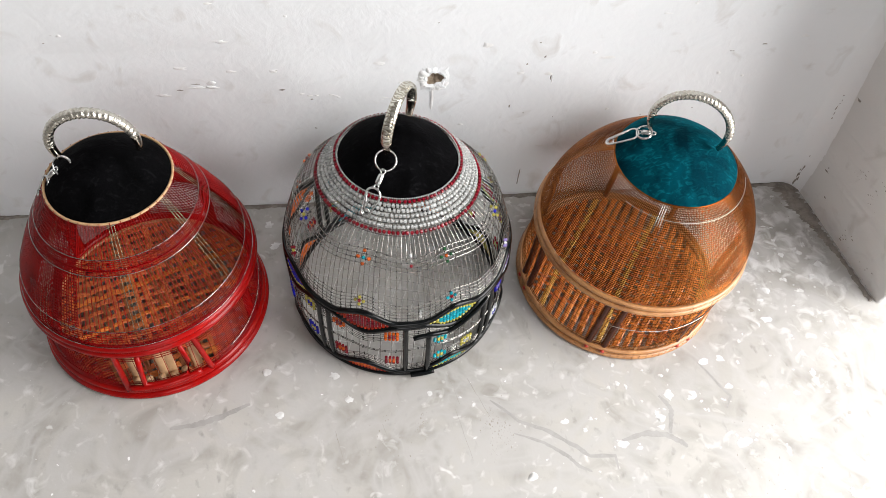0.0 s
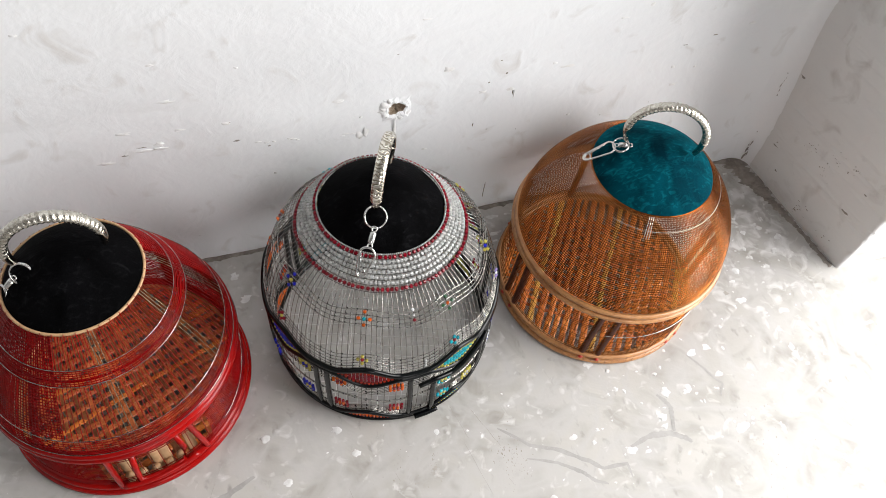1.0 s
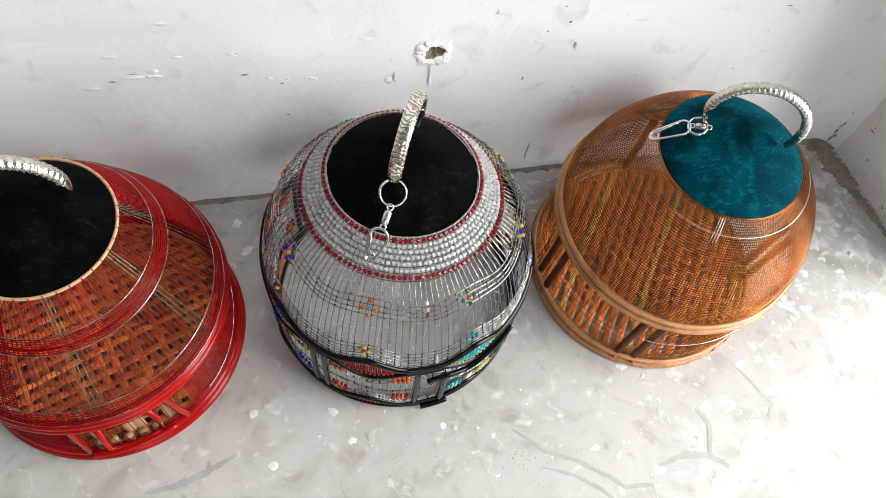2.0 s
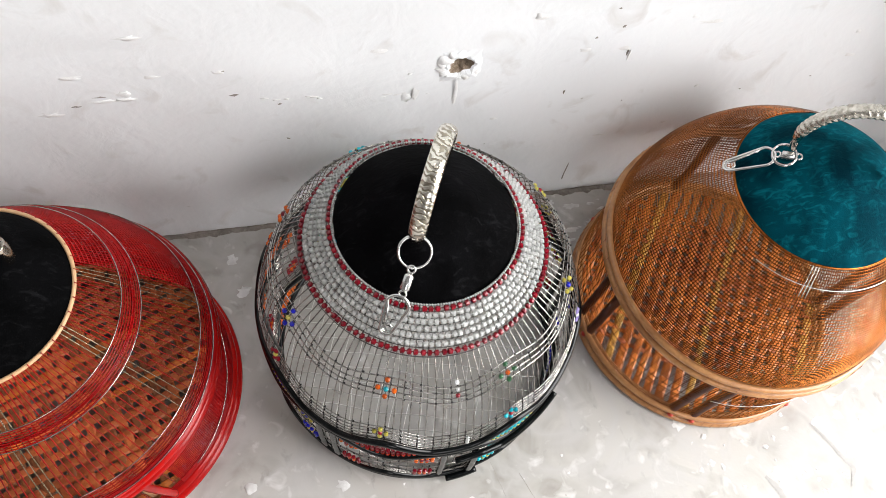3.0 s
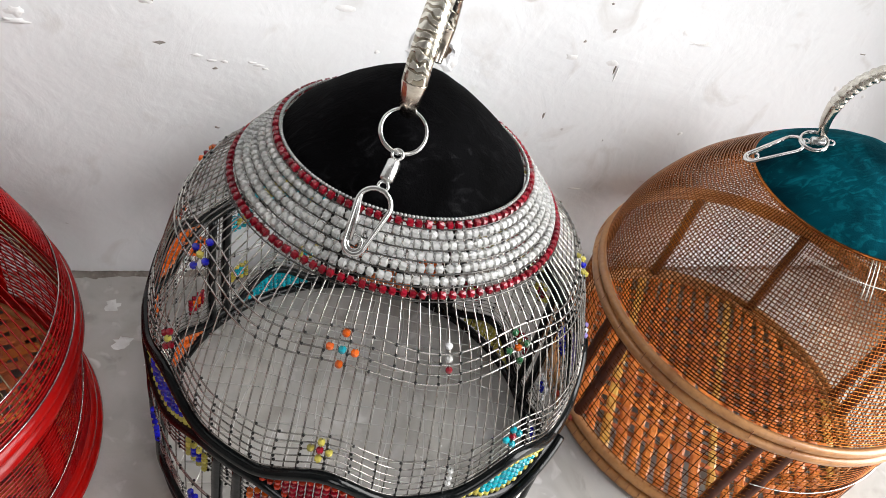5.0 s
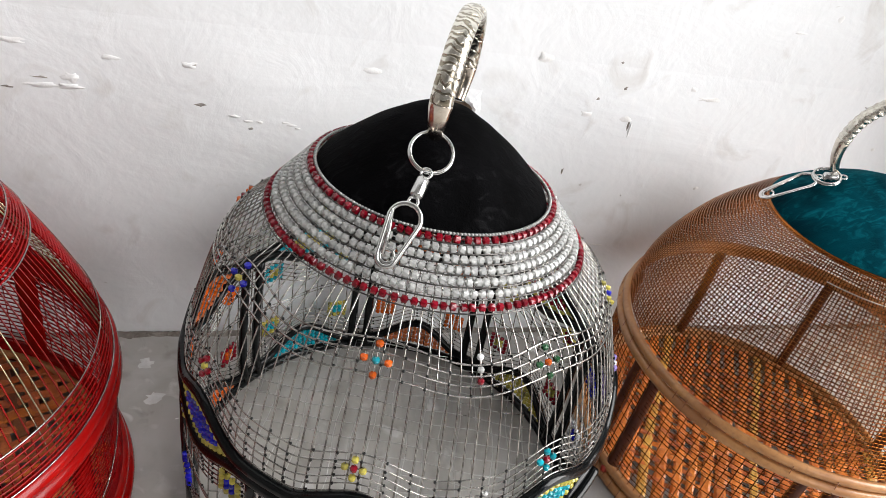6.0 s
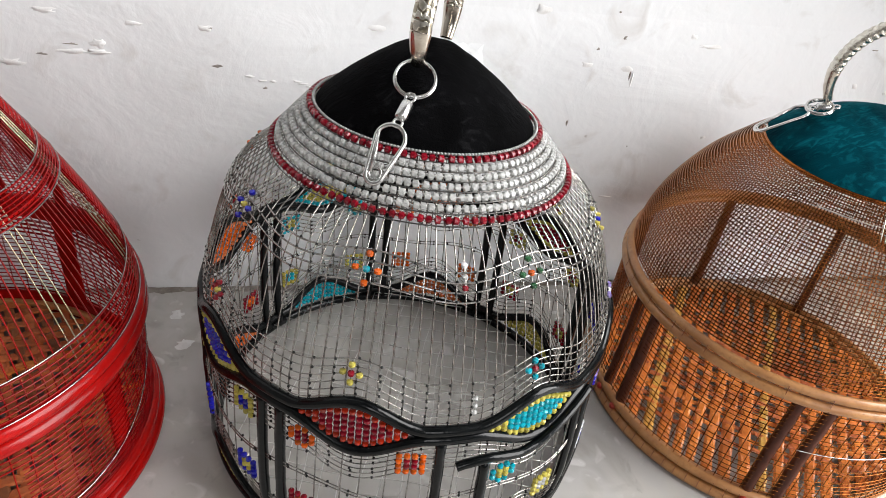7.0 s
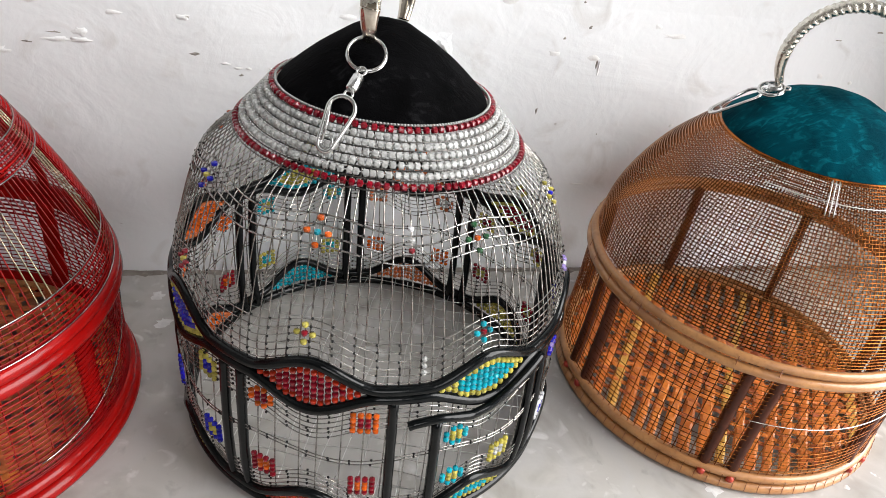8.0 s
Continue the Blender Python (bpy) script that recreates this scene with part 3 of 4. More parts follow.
# ---- bird cages ----
def curve_of(points, steps=14):
    """A smooth curve (r, z) through points (z, r)."""
    p = np.array([(r, z) for z, r in points])
    ext = np.vstack([2 * p[0] - p[1], p, 2 * p[-1] - p[-2]])
    out = []
    for i in range(1, len(ext) - 2):
        a, b, c, d = ext[i - 1:i + 3]
        for s in np.linspace(0, 1, steps, endpoint=False):
            out.append(0.5 * (2 * b + (c - a) * s + (2 * a - 5 * b + 4 * c - d) * s * s + (3 * b - a - 3 * c + d) * s ** 3))
    out.append(p[-1])
    return np.array(out)


class Body:
    """The round body of a cage: places on its surface from an angle in degrees and a height."""

    def __init__(self, lean, points, tilt=(0.0, 0.0), pressed=0.0):
        """pressed: how far the back is pushed in, most at the shoulder and not at all at the rim."""
        self.lean, self.curve, self.tilt, self.pressed = lean, curve_of(points), tilt, pressed

    def r(self, z):
        return np.interp(z, self.curve[:, 1], self.curve[:, 0])

    def at(self, deg, z, out=0.0, r=None):
        r = (self.r(z) if r is None else r) + out
        t = np.radians(deg)
        r = r - self.pressed * np.clip(np.sin(t), 0, 1) ** 1.5 * np.interp(z, (0.0, 0.1125, 0.185, 0.2352), (0.55, 0.9, 1.0, 0.0))
        x, y = r * np.cos(t), r * np.sin(t)
        drop = np.clip((z - 0.11) / 0.09, 0, 1) * (self.tilt[0] * x + self.tilt[1] * y)
        return np.stack(np.broadcast_arrays(x + self.lean[0] * z, y + self.lean[1] * z, z + drop), -1)

    def ring(self, z, out=0.0, n=144, r=None, a=0.0, b=360.0):
        full = b - a >= 360
        return self.at(np.linspace(a, b, n, endpoint=not full), z, out, r)

    def rib(self, deg, z0, z1, out=0.0, n=22):
        z = np.linspace(z0, z1, n)
        return self.at(np.full(n, float(deg)), z, out)


def thing(name, place, label, category, group=""):
    e = new(name)
    e.empty_display_size = 0.05
    e.matrix_basis = pose(*place)
    return tagged(e, label, category, group)


def lid(cage, body, z, r, rise, mat, label, peak=1.0, seed=0):
    """A padded cloth cap over the opening of a cage."""
    shape = Shape()
    rings, segs = 22, 72
    cx, cy = body.lean[0] * z, body.lean[1] * z
    v = [(cx, cy, z + rise)]
    for i in range(1, rings + 1):
        s = i / rings
        h = rise * (1 - s ** (1.35 * peak)) if s < 0.97 else rise * (1 - 0.97 ** (1.35 * peak)) * (1 - (s - 0.97) / 0.03) - 0.002 * (s - 0.97) / 0.03
        for k in range(segs):
            t = 2 * math.pi * k / segs
            w = noise.noise((6 * s * math.cos(t) + seed, 6 * s * math.sin(t), 0.3)) * 0.0012 * (1 - s)
            rr = r * s * (1 + 0.004 * math.sin(9 * t + seed) * s)
            dx, dy = rr * math.cos(t), rr * math.sin(t)
            v.append((cx + dx, cy + dy, z + h + w + body.tilt[0] * dx + body.tilt[1] * dy))
    f = [(0, 1 + k, 1 + (k + 1) % segs) for k in range(segs)]
    for i in range(rings - 1):
        for k in range(segs):
            l = (k + 1) % segs
            f.append((1 + i * segs + k, 1 + (i + 1) * segs + k, 1 + (i + 1) * segs + l, 1 + i * segs + l))
    shape.add(v, f)
    return part("lid", shape, mat, cage, label)


def bangle(cage, foot_a, foot_b, radius, wide, thick, twist, lobes, deep, tip=0.0, mat=None):
    """An engraved bangle standing upright on the cap, with its two ends at foot_a and foot_b."""
    mat = mat or BANGLE
    a, b = np.array(foot_a, float), np.array(foot_b, float)
    mid, half = (a + b) / 2, np.linalg.norm(b - a) / 2
    u = (b - a) / (2 * half)
    side = np.cross(u, (0, 0, 1.0))
    side /= np.linalg.norm(side)
    up = np.cross(side, u) + tip * side
    up /= np.linalg.norm(up)
    h = math.sqrt(max(radius ** 2 - half ** 2, 1e-6))
    c = mid + up * h
    t0 = math.atan2(-h, -half) - 0.14
    t1 = math.atan2(-h, half) + 0.14
    t0 = t0 + 2 * math.pi if t0 < t1 else t0
    n, sides = 420, 24
    ang = np.linspace(t0, t1, n)
    path = c + radius * (np.cos(ang)[:, None] * u + np.sin(ang)[:, None] * up)
    s = np.linspace(0, 1, n)
    taper = np.clip(np.minimum(s, 1 - s) / 0.12, 0.0, 1.0) * 0.35 + 0.65
    plain = np.clip((np.minimum(s, 1 - s) - 0.1) / 0.05, 0, 1)
    psi = np.linspace(0, 2 * np.pi, sides, endpoint=False)
    wave = np.sin(twist * 2 * np.pi * s[:, None] + lobes * psi[None, :]) * np.abs(np.sin(twist * np.pi * s[:, None] * 0.5 + psi[None, :])) ** 0.5
    rr = taper[:, None] * (1 + deep * plain[:, None] * wave)
    radial = np.cos(ang)[:, None] * u + np.sin(ang)[:, None] * up
    cut = int(n * 0.13)
    shape = Shape()
    tube(shape, path[cut:n - cut], rr[cut:n - cut], sides, flat=(wide, thick), up=radial[cut:n - cut])
    handle = part("handle", shape, mat, cage, "engraved silver bangle used as a handle")
    for piece in (slice(0, cut + 1), slice(n - cut - 1, n)):
        shape = Shape()
        tube(shape, path[piece], rr[piece], sides, flat=(wide, thick), up=radial[piece])
        part("handle_tip", shape, TIP, handle, "plain polished end")
    return handle


def loop(center, normal, radius, n=36, stretch=1.0, along=None):
    nrm = Vector(normal).normalized()
    a = Vector(along) if along is not None else nrm.orthogonal()
    a = (a - nrm * a.dot(nrm)).normalized()
    b = nrm.cross(a)
    t = np.linspace(0, 2 * np.pi, n, endpoint=False)
    return np.array(center) + radius * stretch * np.cos(t)[:, None] * np.array(a) + radius * np.sin(t)[:, None] * np.array(b)


def snap_hook(cage, ring_c, swivel_a, swivel_b, clip_far, normal, ring_normal, ring_r=0.0105):
    """A split ring, a swivel and a wire snap clip that lie in a row on the cap."""
    hook = Shape()
    tube(hook, loop(ring_c, ring_normal, ring_r), 0.0009, 8, True)
    tube(hook, loop(np.array(ring_c) + np.array(ring_normal) * 0.0012, ring_normal, ring_r * 0.98), 0.0008, 8, True)
    ring = part("split_ring", hook, STEEL, cage, "shiny steel split ring")
    a, b = np.array(swivel_a, float), np.array(swivel_b, float)
    d = (b - a) / np.linalg.norm(b - a)
    body = Shape()
    tube(body, [a + (b - a) * s for s in (0, 0.06, 0.12, 0.88, 0.94, 1)], [0.0020, 0.0030, 0.0033, 0.0033, 0.0030, 0.0020], 14, up=normal)
    tube(body, loop(a - d * 0.0028, normal, 0.0024), 0.0008, 6, True)
    tube(body, loop(b + d * 0.0024, normal, 0.0022), 0.0008, 6, True)
    part("swivel", body, STEEL, cage, "steel swivel barrel")
    f = np.array(clip_far, float)
    near = b + d * 0.004
    e = f - near
    length = np.linalg.norm(e)
    e /= length
    nv = np.array(normal, float)
    nv /= np.linalg.norm(nv)
    w = np.cross(nv, e)
    w /= np.linalg.norm(w)
    nv = np.cross(e, w)
    pts = []
    for s in np.linspace(-90, 90, 14):
        pts.append(near + e * (0.0075 - 0.0075 * math.cos(math.radians(s))) + w * 0.0075 * math.sin(math.radians(s)))
    for s in np.linspace(90, 270, 12):
        pts.append(near + e * (length - 0.0045 + 0.0045 * abs(math.cos(math.radians(s)))) + w * 0.0045 * math.sin(math.radians(s)))
    clip = Shape()
    tube(clip, pts, 0.0012, 8, True, up=nv)
    tube(clip, loop(near + e * (length - 0.005), nv, 0.0032), 0.0008, 6, True)
    tube(clip, [near + e * 0.006 + w * -0.0066 + nv * 0.0008, near + e * (length * 0.5) + w * -0.004 + nv * 0.001, near + e * (length - 0.005) + w * -0.002 + nv * 0.0008], 0.0009, 6, up=nv)
    part("snap_clip", clip, STEEL, cage, "bent wire snap clip")
    return ring


def woven_floor(cage, radius, z, turn, pitch_a, pitch_b, wide_a, wide_b, mats, cross_mats, seed, reach=1.0):
    """A mat of split cane strips woven over and under each other inside the base hoop."""
    rng = random.Random(seed)
    shape = Shape()
    tube(shape, [(radius * math.cos(t), radius * math.sin(t), z) for t in np.linspace(0, 2 * np.pi, 90, endpoint=False)], 0.0028, 8, True)
    mat_ob = part("woven_floor", shape, CANE, cage, "woven mat of split cane strips")
    c, s = math.cos(turn), math.sin(turn)
    for axis, gap, wide in ((0, pitch_a, wide_a), (1, pitch_b, wide_b)):
        other = pitch_b if axis == 0 else pitch_a
        count = int(2 * radius / gap)
        for i in range(count):
            off = (i - (count - 1) / 2) * gap + (rng.random() - 0.5) * gap * 0.16
            half = math.sqrt(max(radius ** 2 - off ** 2, 0)) - 0.001
            if half < 0.015 or (axis == 1 and abs(off) > reach * radius):
                continue
            n = max(8, int(4 * half / other))
            x = np.linspace(-half, half, n)
            y = off + 0.0012 * np.sin(x * 30 + i)
            sign = 1 if axis == 0 else -1
            h = z + 0.0003 * sign + 0.0010 * sign * np.cos(np.pi * x / other + i * np.pi)
            w = wide * (0.82 + 0.36 * rng.random()) / 2
            v = []
            for px, py, pz in zip(x, y, h):
                for dy, dz in ((-w, -0.0002), (-w * 0.55, 0.0007), (w * 0.55, 0.0007), (w, -0.0002), (0, -0.0008)):
                    q = (px, py + dy) if axis == 0 else (py + dy, px)
                    v.append((q[0] * c - q[1] * s, q[0] * s + q[1] * c, pz + dz))
            f = [(5 * k + a, 5 * k + (a + 1) % 5, 5 * k + 5 + (a + 1) % 5, 5 * k + 5 + a) for k in range(n - 1) for a in range(5)]
            st = Shape()
            st.add(v, f)
            part("strip", st, rng.choice(mats if axis == 0 else cross_mats), mat_ob, smooth=False)
    return mat_ob


def hoop(name, cage, body, z, out, r, mat, label="", sides=10):
    shape = Shape()
    p = body.ring(z, out, 180)
    tube(shape, p, r, sides, True)
    return part(name, shape, mat, cage, label)


def rod(name, cage, body, deg, z0, z1, r, mat, label="", out=0.0, flat=None, lean=0.0, n=14):
    shape = Shape()
    z = np.linspace(z0, z1, n)
    p = body.at(deg + lean * np.linspace(0, 1, n), z, out)
    tube(shape, p, r * (1 + 0.05 * np.sin(np.arange(n) * 2.1)), 10, flat=flat, up=body.at(deg, 0.1, 1.0) - body.at(deg, 0.1))
    return part(name, shape, mat, cage, label)


def wires(name, cage, mat, label, paths, r=0.00035, sides=3):
    """Many thin wires in one mesh. paths: pairs of points and whether closed."""
    shape = Shape()
    for p, closed in paths:
        tube(shape, p, r, sides, closed)
    return tagged(part(name, shape, mat, cage, label), kind="stuff")


# -- the orange-brown cage with the teal cap --
def tan_cage():
    cage = thing("bird_cage", (0.2274, 0.6917, 0), "copper-brown wire bird cage with a teal velvet cap", "bird cage", "bird cages along the wall")
    body = Body((0.092, 0.044), [(0.004, 0.127), (0.055, 0.1265), (0.106, 0.1275), (0.14, 0.1225), (0.175, 0.105), (0.2, 0.0835), (0.2135, 0.069)])
    rng = random.Random(7)
    hoop("base_hoop", cage, body, 0.0042, 0.0015, 0.0040, CANE, "smooth tan cane hoop")
    hoop("base_hoop", cage, body, 0.0122, 0.0005, 0.0034, CANE, "smooth tan cane hoop")
    hoop("middle_hoop", cage, body, 0.1015, 0.0022, 0.0035, CANE, "smooth tan cane hoop")
    hoop("middle_hoop", cage, body, 0.1085, 0.0012, 0.0032, CANE, "smooth tan cane hoop")
    hoop("top_hoop", cage, body, 0.2120, -0.0015, 0.0012, COPPER_WIRE)
    for deg in (180.5, 190.0, 239.5, 248.4, 292.3, 300.5, 340.0, 348.0, 38.0, 82.7, 131.0):
        post = rod("post", cage, body, deg, 0.012, 0.102, 0.0040, DARK_WOOD, "dark brown wooden dowel", out=-0.002)
        dab = Shape()
        bead(dab, body.at(deg, 0.010, 0.0032), 0.0032, segs=8)
        part("paint_dab", dab, PLUG, post, "dab of red paint")
    paths = []
    for z in np.arange(0.019, 0.098, 0.0036):
        if 0.040 < z < 0.075 and rng.random() < 0.25:
            continue
        paths.append((body.ring(z + 0.0004 * (rng.random() - 0.5), 0.001), True))
    wires("side_wire", cage, COPPER_WIRE, "fine copper-brown wire hoops", paths, 0.00034)
    c = body.curve[body.curve[:, 1] > 0.113]
    length = np.concatenate([[0], np.cumsum(np.hypot(*np.diff(c, axis=0).T))])
    paths = []
    for s in np.arange(0, length[-1], 0.00235):
        z = np.interp(s + 0.0003 * (rng.random() - 0.5), length, c[:, 1])
        paths.append((body.ring(z, 0.0006, 160), True))
    wires("dome_wire", cage, COPPER_WIRE, "closely spaced copper-brown wire hoops of the dome", paths, 0.00048)
    paths = []
    n = 264
    for k in range(n):
        deg = 360 * k / n
        paths.append((body.rib(deg + 0.3 * (rng.random() - 0.5), 0.113, 0.213, -0.0004, 20), False))
        if k % 2 == 0:
            paths.append((body.rib(deg, 0.014, 0.104, 0.0, 6), False))
    wires("upright_wire", cage, COPPER_WIRE, "fine upright copper-brown wires", paths, 0.00043)
    wires("silver_hoop_wire", cage, SILVER_WIRE, "thin silver wire rings", [(body.ring(0.2025, 0.0016, 60, a=215, b=345), False), (body.ring(0.062, 0.0022, 60, a=245, b=300), False)], 0.00034, 5)
    wires("silver_upright_wire", cage, SILVER_WIRE, "group of bare silver wires", [(body.rib(d, 0.196, 0.2125, 0.0014, 8), False) for d in (242.0, 243.7, 245.4)], 0.00038, 4)
    binding = []
    for d in np.arange(0, 360, 3.9):
        binding.append((np.array([body.at(d, 0.0035, 0.0056), body.at(d, 0.0085, 0.0045), body.at(d, 0.0130, 0.0042)]), False))
        if d % 11.7 < 3.9:
            binding.append((np.array([body.at(d, 0.0995, 0.0055), body.at(d, 0.1050, 0.0050), body.at(d, 0.1095, 0.0046)]), False))
    wires("binding", cage, STRIP_BROWN, "brown thread binding round the hoops", binding, 0.00026, 4)
    woven_floor(cage, 0.122, 0.0105, radians(56), 0.0118, 0.0088, 0.0080, 0.0054, [STRIP, STRIP, STRIP_YELLOW, STRIP], [STRIP, STRIP_RED, STRIP_RED], 3, 0.70)
    lid(cage, body, 0.2135, 0.070, 0.033, TEAL_VELVET, "crushed teal velvet cap", 1.4, 3)
    x0, y0 = 0.2274, 0.6917
    bangle(cage, (0.2155 - x0, 0.7200 - y0, 0.239), (0.2765 - x0, 0.688 - y0, 0.239), 0.0413, 0.0056, 0.0042, 40, 2, 0.075)
    snap_hook(cage, (0.2065 - x0, 0.7180 - y0, 0.2395), (0.2125 - x0, 0.7150 - y0, 0.2415), (0.2045 - x0, 0.7190 - y0, 0.2390), (0.1705 - x0, 0.7255 - y0, 0.2180),
              (-0.30, 0.05, 0.95), (-0.3, -0.1, 0.95), 0.0085)
    return cage


# -- the red cage --
def red_cage():
    cage = thing("bird_cage", (-0.3606, 0.6869, 0), "red lacquered cane and wire bird cage, black velvet cap", "bird cage", "bird cages along the wall")
    body = Body((0.029, 0.002), [(0.004, 0.1260), (0.05, 0.1238), (0.1, 0.1212), (0.118, 0.1215), (0.15, 0.1085), (0.19, 0.0875), (0.2360, 0.0600)])
    rng = random.Random(11)
    hoop("base_hoop", cage, body, 0.0055, 0.0015, 0.0055, RED_LACQUER, "glossy red lacquered hoop")
    hoop("base_hoop", cage, body, 0.0150, 0.0, 0.0045, RED_LACQUER, "glossy red lacquered hoop")
    hoop("middle_hoop", cage, body, 0.0965, 0.002, 0.0050, RED_LACQUER, "glossy red lacquered hoop")
    hoop("middle_hoop", cage, body, 0.1055, 0.0015, 0.0046, RED_LACQUER, "glossy red lacquered hoop")
    hoop("top_hoop", cage, body, 0.2355, 0.0002, 0.0014, CREAM_CANE, "cream cane rim stitched with thread")
    stitch = [(np.array([body.at(d, 0.2335, 0.0019), body.at(d, 0.2358, 0.0022), body.at(d, 0.2376, 0.0012)]), False) for d in np.arange(0, 360, 9)]
    wires("rim_stitch", cage, RED_WIRE, "dark thread stitches", stitch, 0.00035, 4)
    for deg in (340, 18, 62, 104, 146, 188, 226):
        rod("slat", cage, body, deg, 0.014, 0.096, 0.0030, RED_LACQUER, "flat red lacquered slat", out=-0.0015, flat=(2.9, 0.6))
    rod("door_post", cage, body, 262.0, 0.014, 0.094, 0.0034, RED_LACQUER, "red lacquered door post", out=0.001)
    rod("door_post", cage, body, 305.0, 0.014, 0.094, 0.0034, RED_LACQUER, "red lacquered door post", out=0.001, lean=-4.5)
    shape = Shape()
    frame_path = [body.at(273.5, 0.092, 0.004), body.at(272.5, 0.060, 0.005), body.at(272.0, 0.036, 0.006)] + [body.at(d, 0.0340, 0.006) for d in (276, 282, 288)] + [body.at(293, 0.036, 0.006), body.at(294.5, 0.060, 0.005), body.at(293.5, 0.092, 0.004)]
    tube(shape, frame_path, 0.0031, 8)
    door = part("door", shape, RED_LACQUER, cage, "small red sliding door frame")
    shape = Shape()
    tube(shape, body.at(np.linspace(265, 299, 16), np.linspace(0.0325, 0.0345, 16), 0.0085), 0.0034, 8)
    part("sill_bar", shape, RED_LACQUER, door, "long red bar under the door")
    for deg in (267, 273, 279.5, 286, 292):
        rod("cane_stub", cage, body, deg, 0.014, 0.031, 0.0044, CREAM_CANE, "short cream cane stick", out=-0.004)
    for deg in (266.5, 281.5, 286.0, 299.5):
        rod("cane_slat", cage, body, deg, 0.013, 0.094, 0.0034, CREAM_CANE, "tall cream cane slat inside the door", out=-0.009, flat=(1.5, 0.5))
    for deg in (145, 165, 60, 82, 235, 215):
        rod("rib", cage, body, deg, 0.110, 0.190, 0.0026, RED_LACQUER, "flat red lacquered rib", out=-0.0025, flat=(1.8, 0.7))
    for z in (0.192,):
        hoop("inner_hoop", cage, body, z, -0.0020, 0.0012, RED_LACQUER, "red lacquered inner hoop")
    steel_groups = (10, 332, 279, 228, 176, 124, 62)
    red, steel = [], []
    n = 152
    for k in range(n):
        deg = 360 * k / n
        near = min(abs((deg - g + 180) % 360 - 180) for g in steel_groups)
        (steel if near < 3.7 else red).append((body.rib(deg, 0.108, 0.2355, 0.0, 20), False))
        if k % 2 == 0:
            (steel if near < 3.4 else red).append((body.rib(deg, 0.016, 0.099, 0.0, 8), False))
    wires("red_upright_wire", cage, RED_WIRE, "red coated upright wires", red, 0.00042)
    wires("brass_upright_wire", cage, BRASS_WIRE, "groups of bare brassy upright wires", steel, 0.00045)
    rings = []
    for z in np.concatenate([np.arange(0.112, 0.130, 0.0030), np.arange(0.190, 0.2035, 0.0019), np.arange(0.021, 0.036, 0.0040), np.arange(0.078, 0.094, 0.0038)]):
        rings.append((body.ring(z, 0.0008), True))
    wires("red_hoop_wire", cage, RED_WIRE, "dense bands of red wire hoops", rings, 0.00048)
    # mesh panels at the back of the dome
    mesh = []
    for z in np.arange(0.134, 0.234, 0.0031):
        mesh.append((body.ring(z, 0.0006, 90, a=15, b=250), False))
    for d in np.arange(16, 250, 1.6):
        mesh.append((body.rib(d, 0.134, 0.234, 0.0003, 14), False))
    for z in np.arange(0.022, 0.093, 0.0037):
        mesh.append((body.ring(z, 0.0004, 120, a=-50, b=258), False))
    wires("red_mesh_wire", cage, RED_WIRE, "red wire mesh panels", mesh, 0.00057)
    wires("silver_hoop_wire", cage, WIRE, "twisted silver wire rings",
          [(body.ring(0.1895, 0.0014), True), (body.ring(0.2045, 0.0012), True), (body.ring(0.1315, 0.0014), True), (body.ring(0.1105, 0.0022), True),
           (body.at(np.linspace(318, 380, 40), 0.03 + 0.055 * np.linspace(0, 1, 40) ** 2, 0.0016), False)], 0.0004, 5)
    woven_floor(cage, 0.120, 0.0120, radians(22), 0.0120, 0.0122, 0.0076, 0.0076, [STRIP_RED, STRIP_RED, STRIP], [STRIP_RED, STRIP_BROWN, STRIP_RED], 5)
    lid(cage, body, 0.2365, 0.0595, 0.036, BLACK_VELVET, "black velvet cap", 1.3, 8)
    x0, y0 = -0.3606, 0.6869
    bangle(cage, (-0.3880 - x0, 0.6905 - y0, 0.2565), (-0.3195 - x0, 0.6935 - y0, 0.262), 0.0390, 0.0056, 0.0044, 34, 1, 0.08)
    snap_hook(cage, (-0.388 - x0, 0.6815 - y0, 0.2590), (-0.397 - x0, 0.6800 - y0, 0.2540), (-0.404 - x0, 0.6795 - y0, 0.2465), (-0.424 - x0, 0.680 - y0, 0.220),
              (-0.55, -0.35, 0.75), (-0.2, -0.75, 0.6), 0.0095)
    return cage


# -- the beaded steel cage --
EYES = [(249, "r", "s", "o", "r"), (294, "t", "y", "y", "t"), (339, "v", "w", "b", "w"), (24, "r", "y", "y", "r"),
        (69, "c", "p", "p", "o"), (114, "y", "t", "t", "y"), (159, "o", "p", "o", "r"), (204, "b", "y", "y", "b")]
PLUS = [" a ", "aba", " a "]
SQUARE = ["aaaa", "abba", "abba", "aaaa"]
FLOWER = [" aa ", "abba", "abba", " aa "]


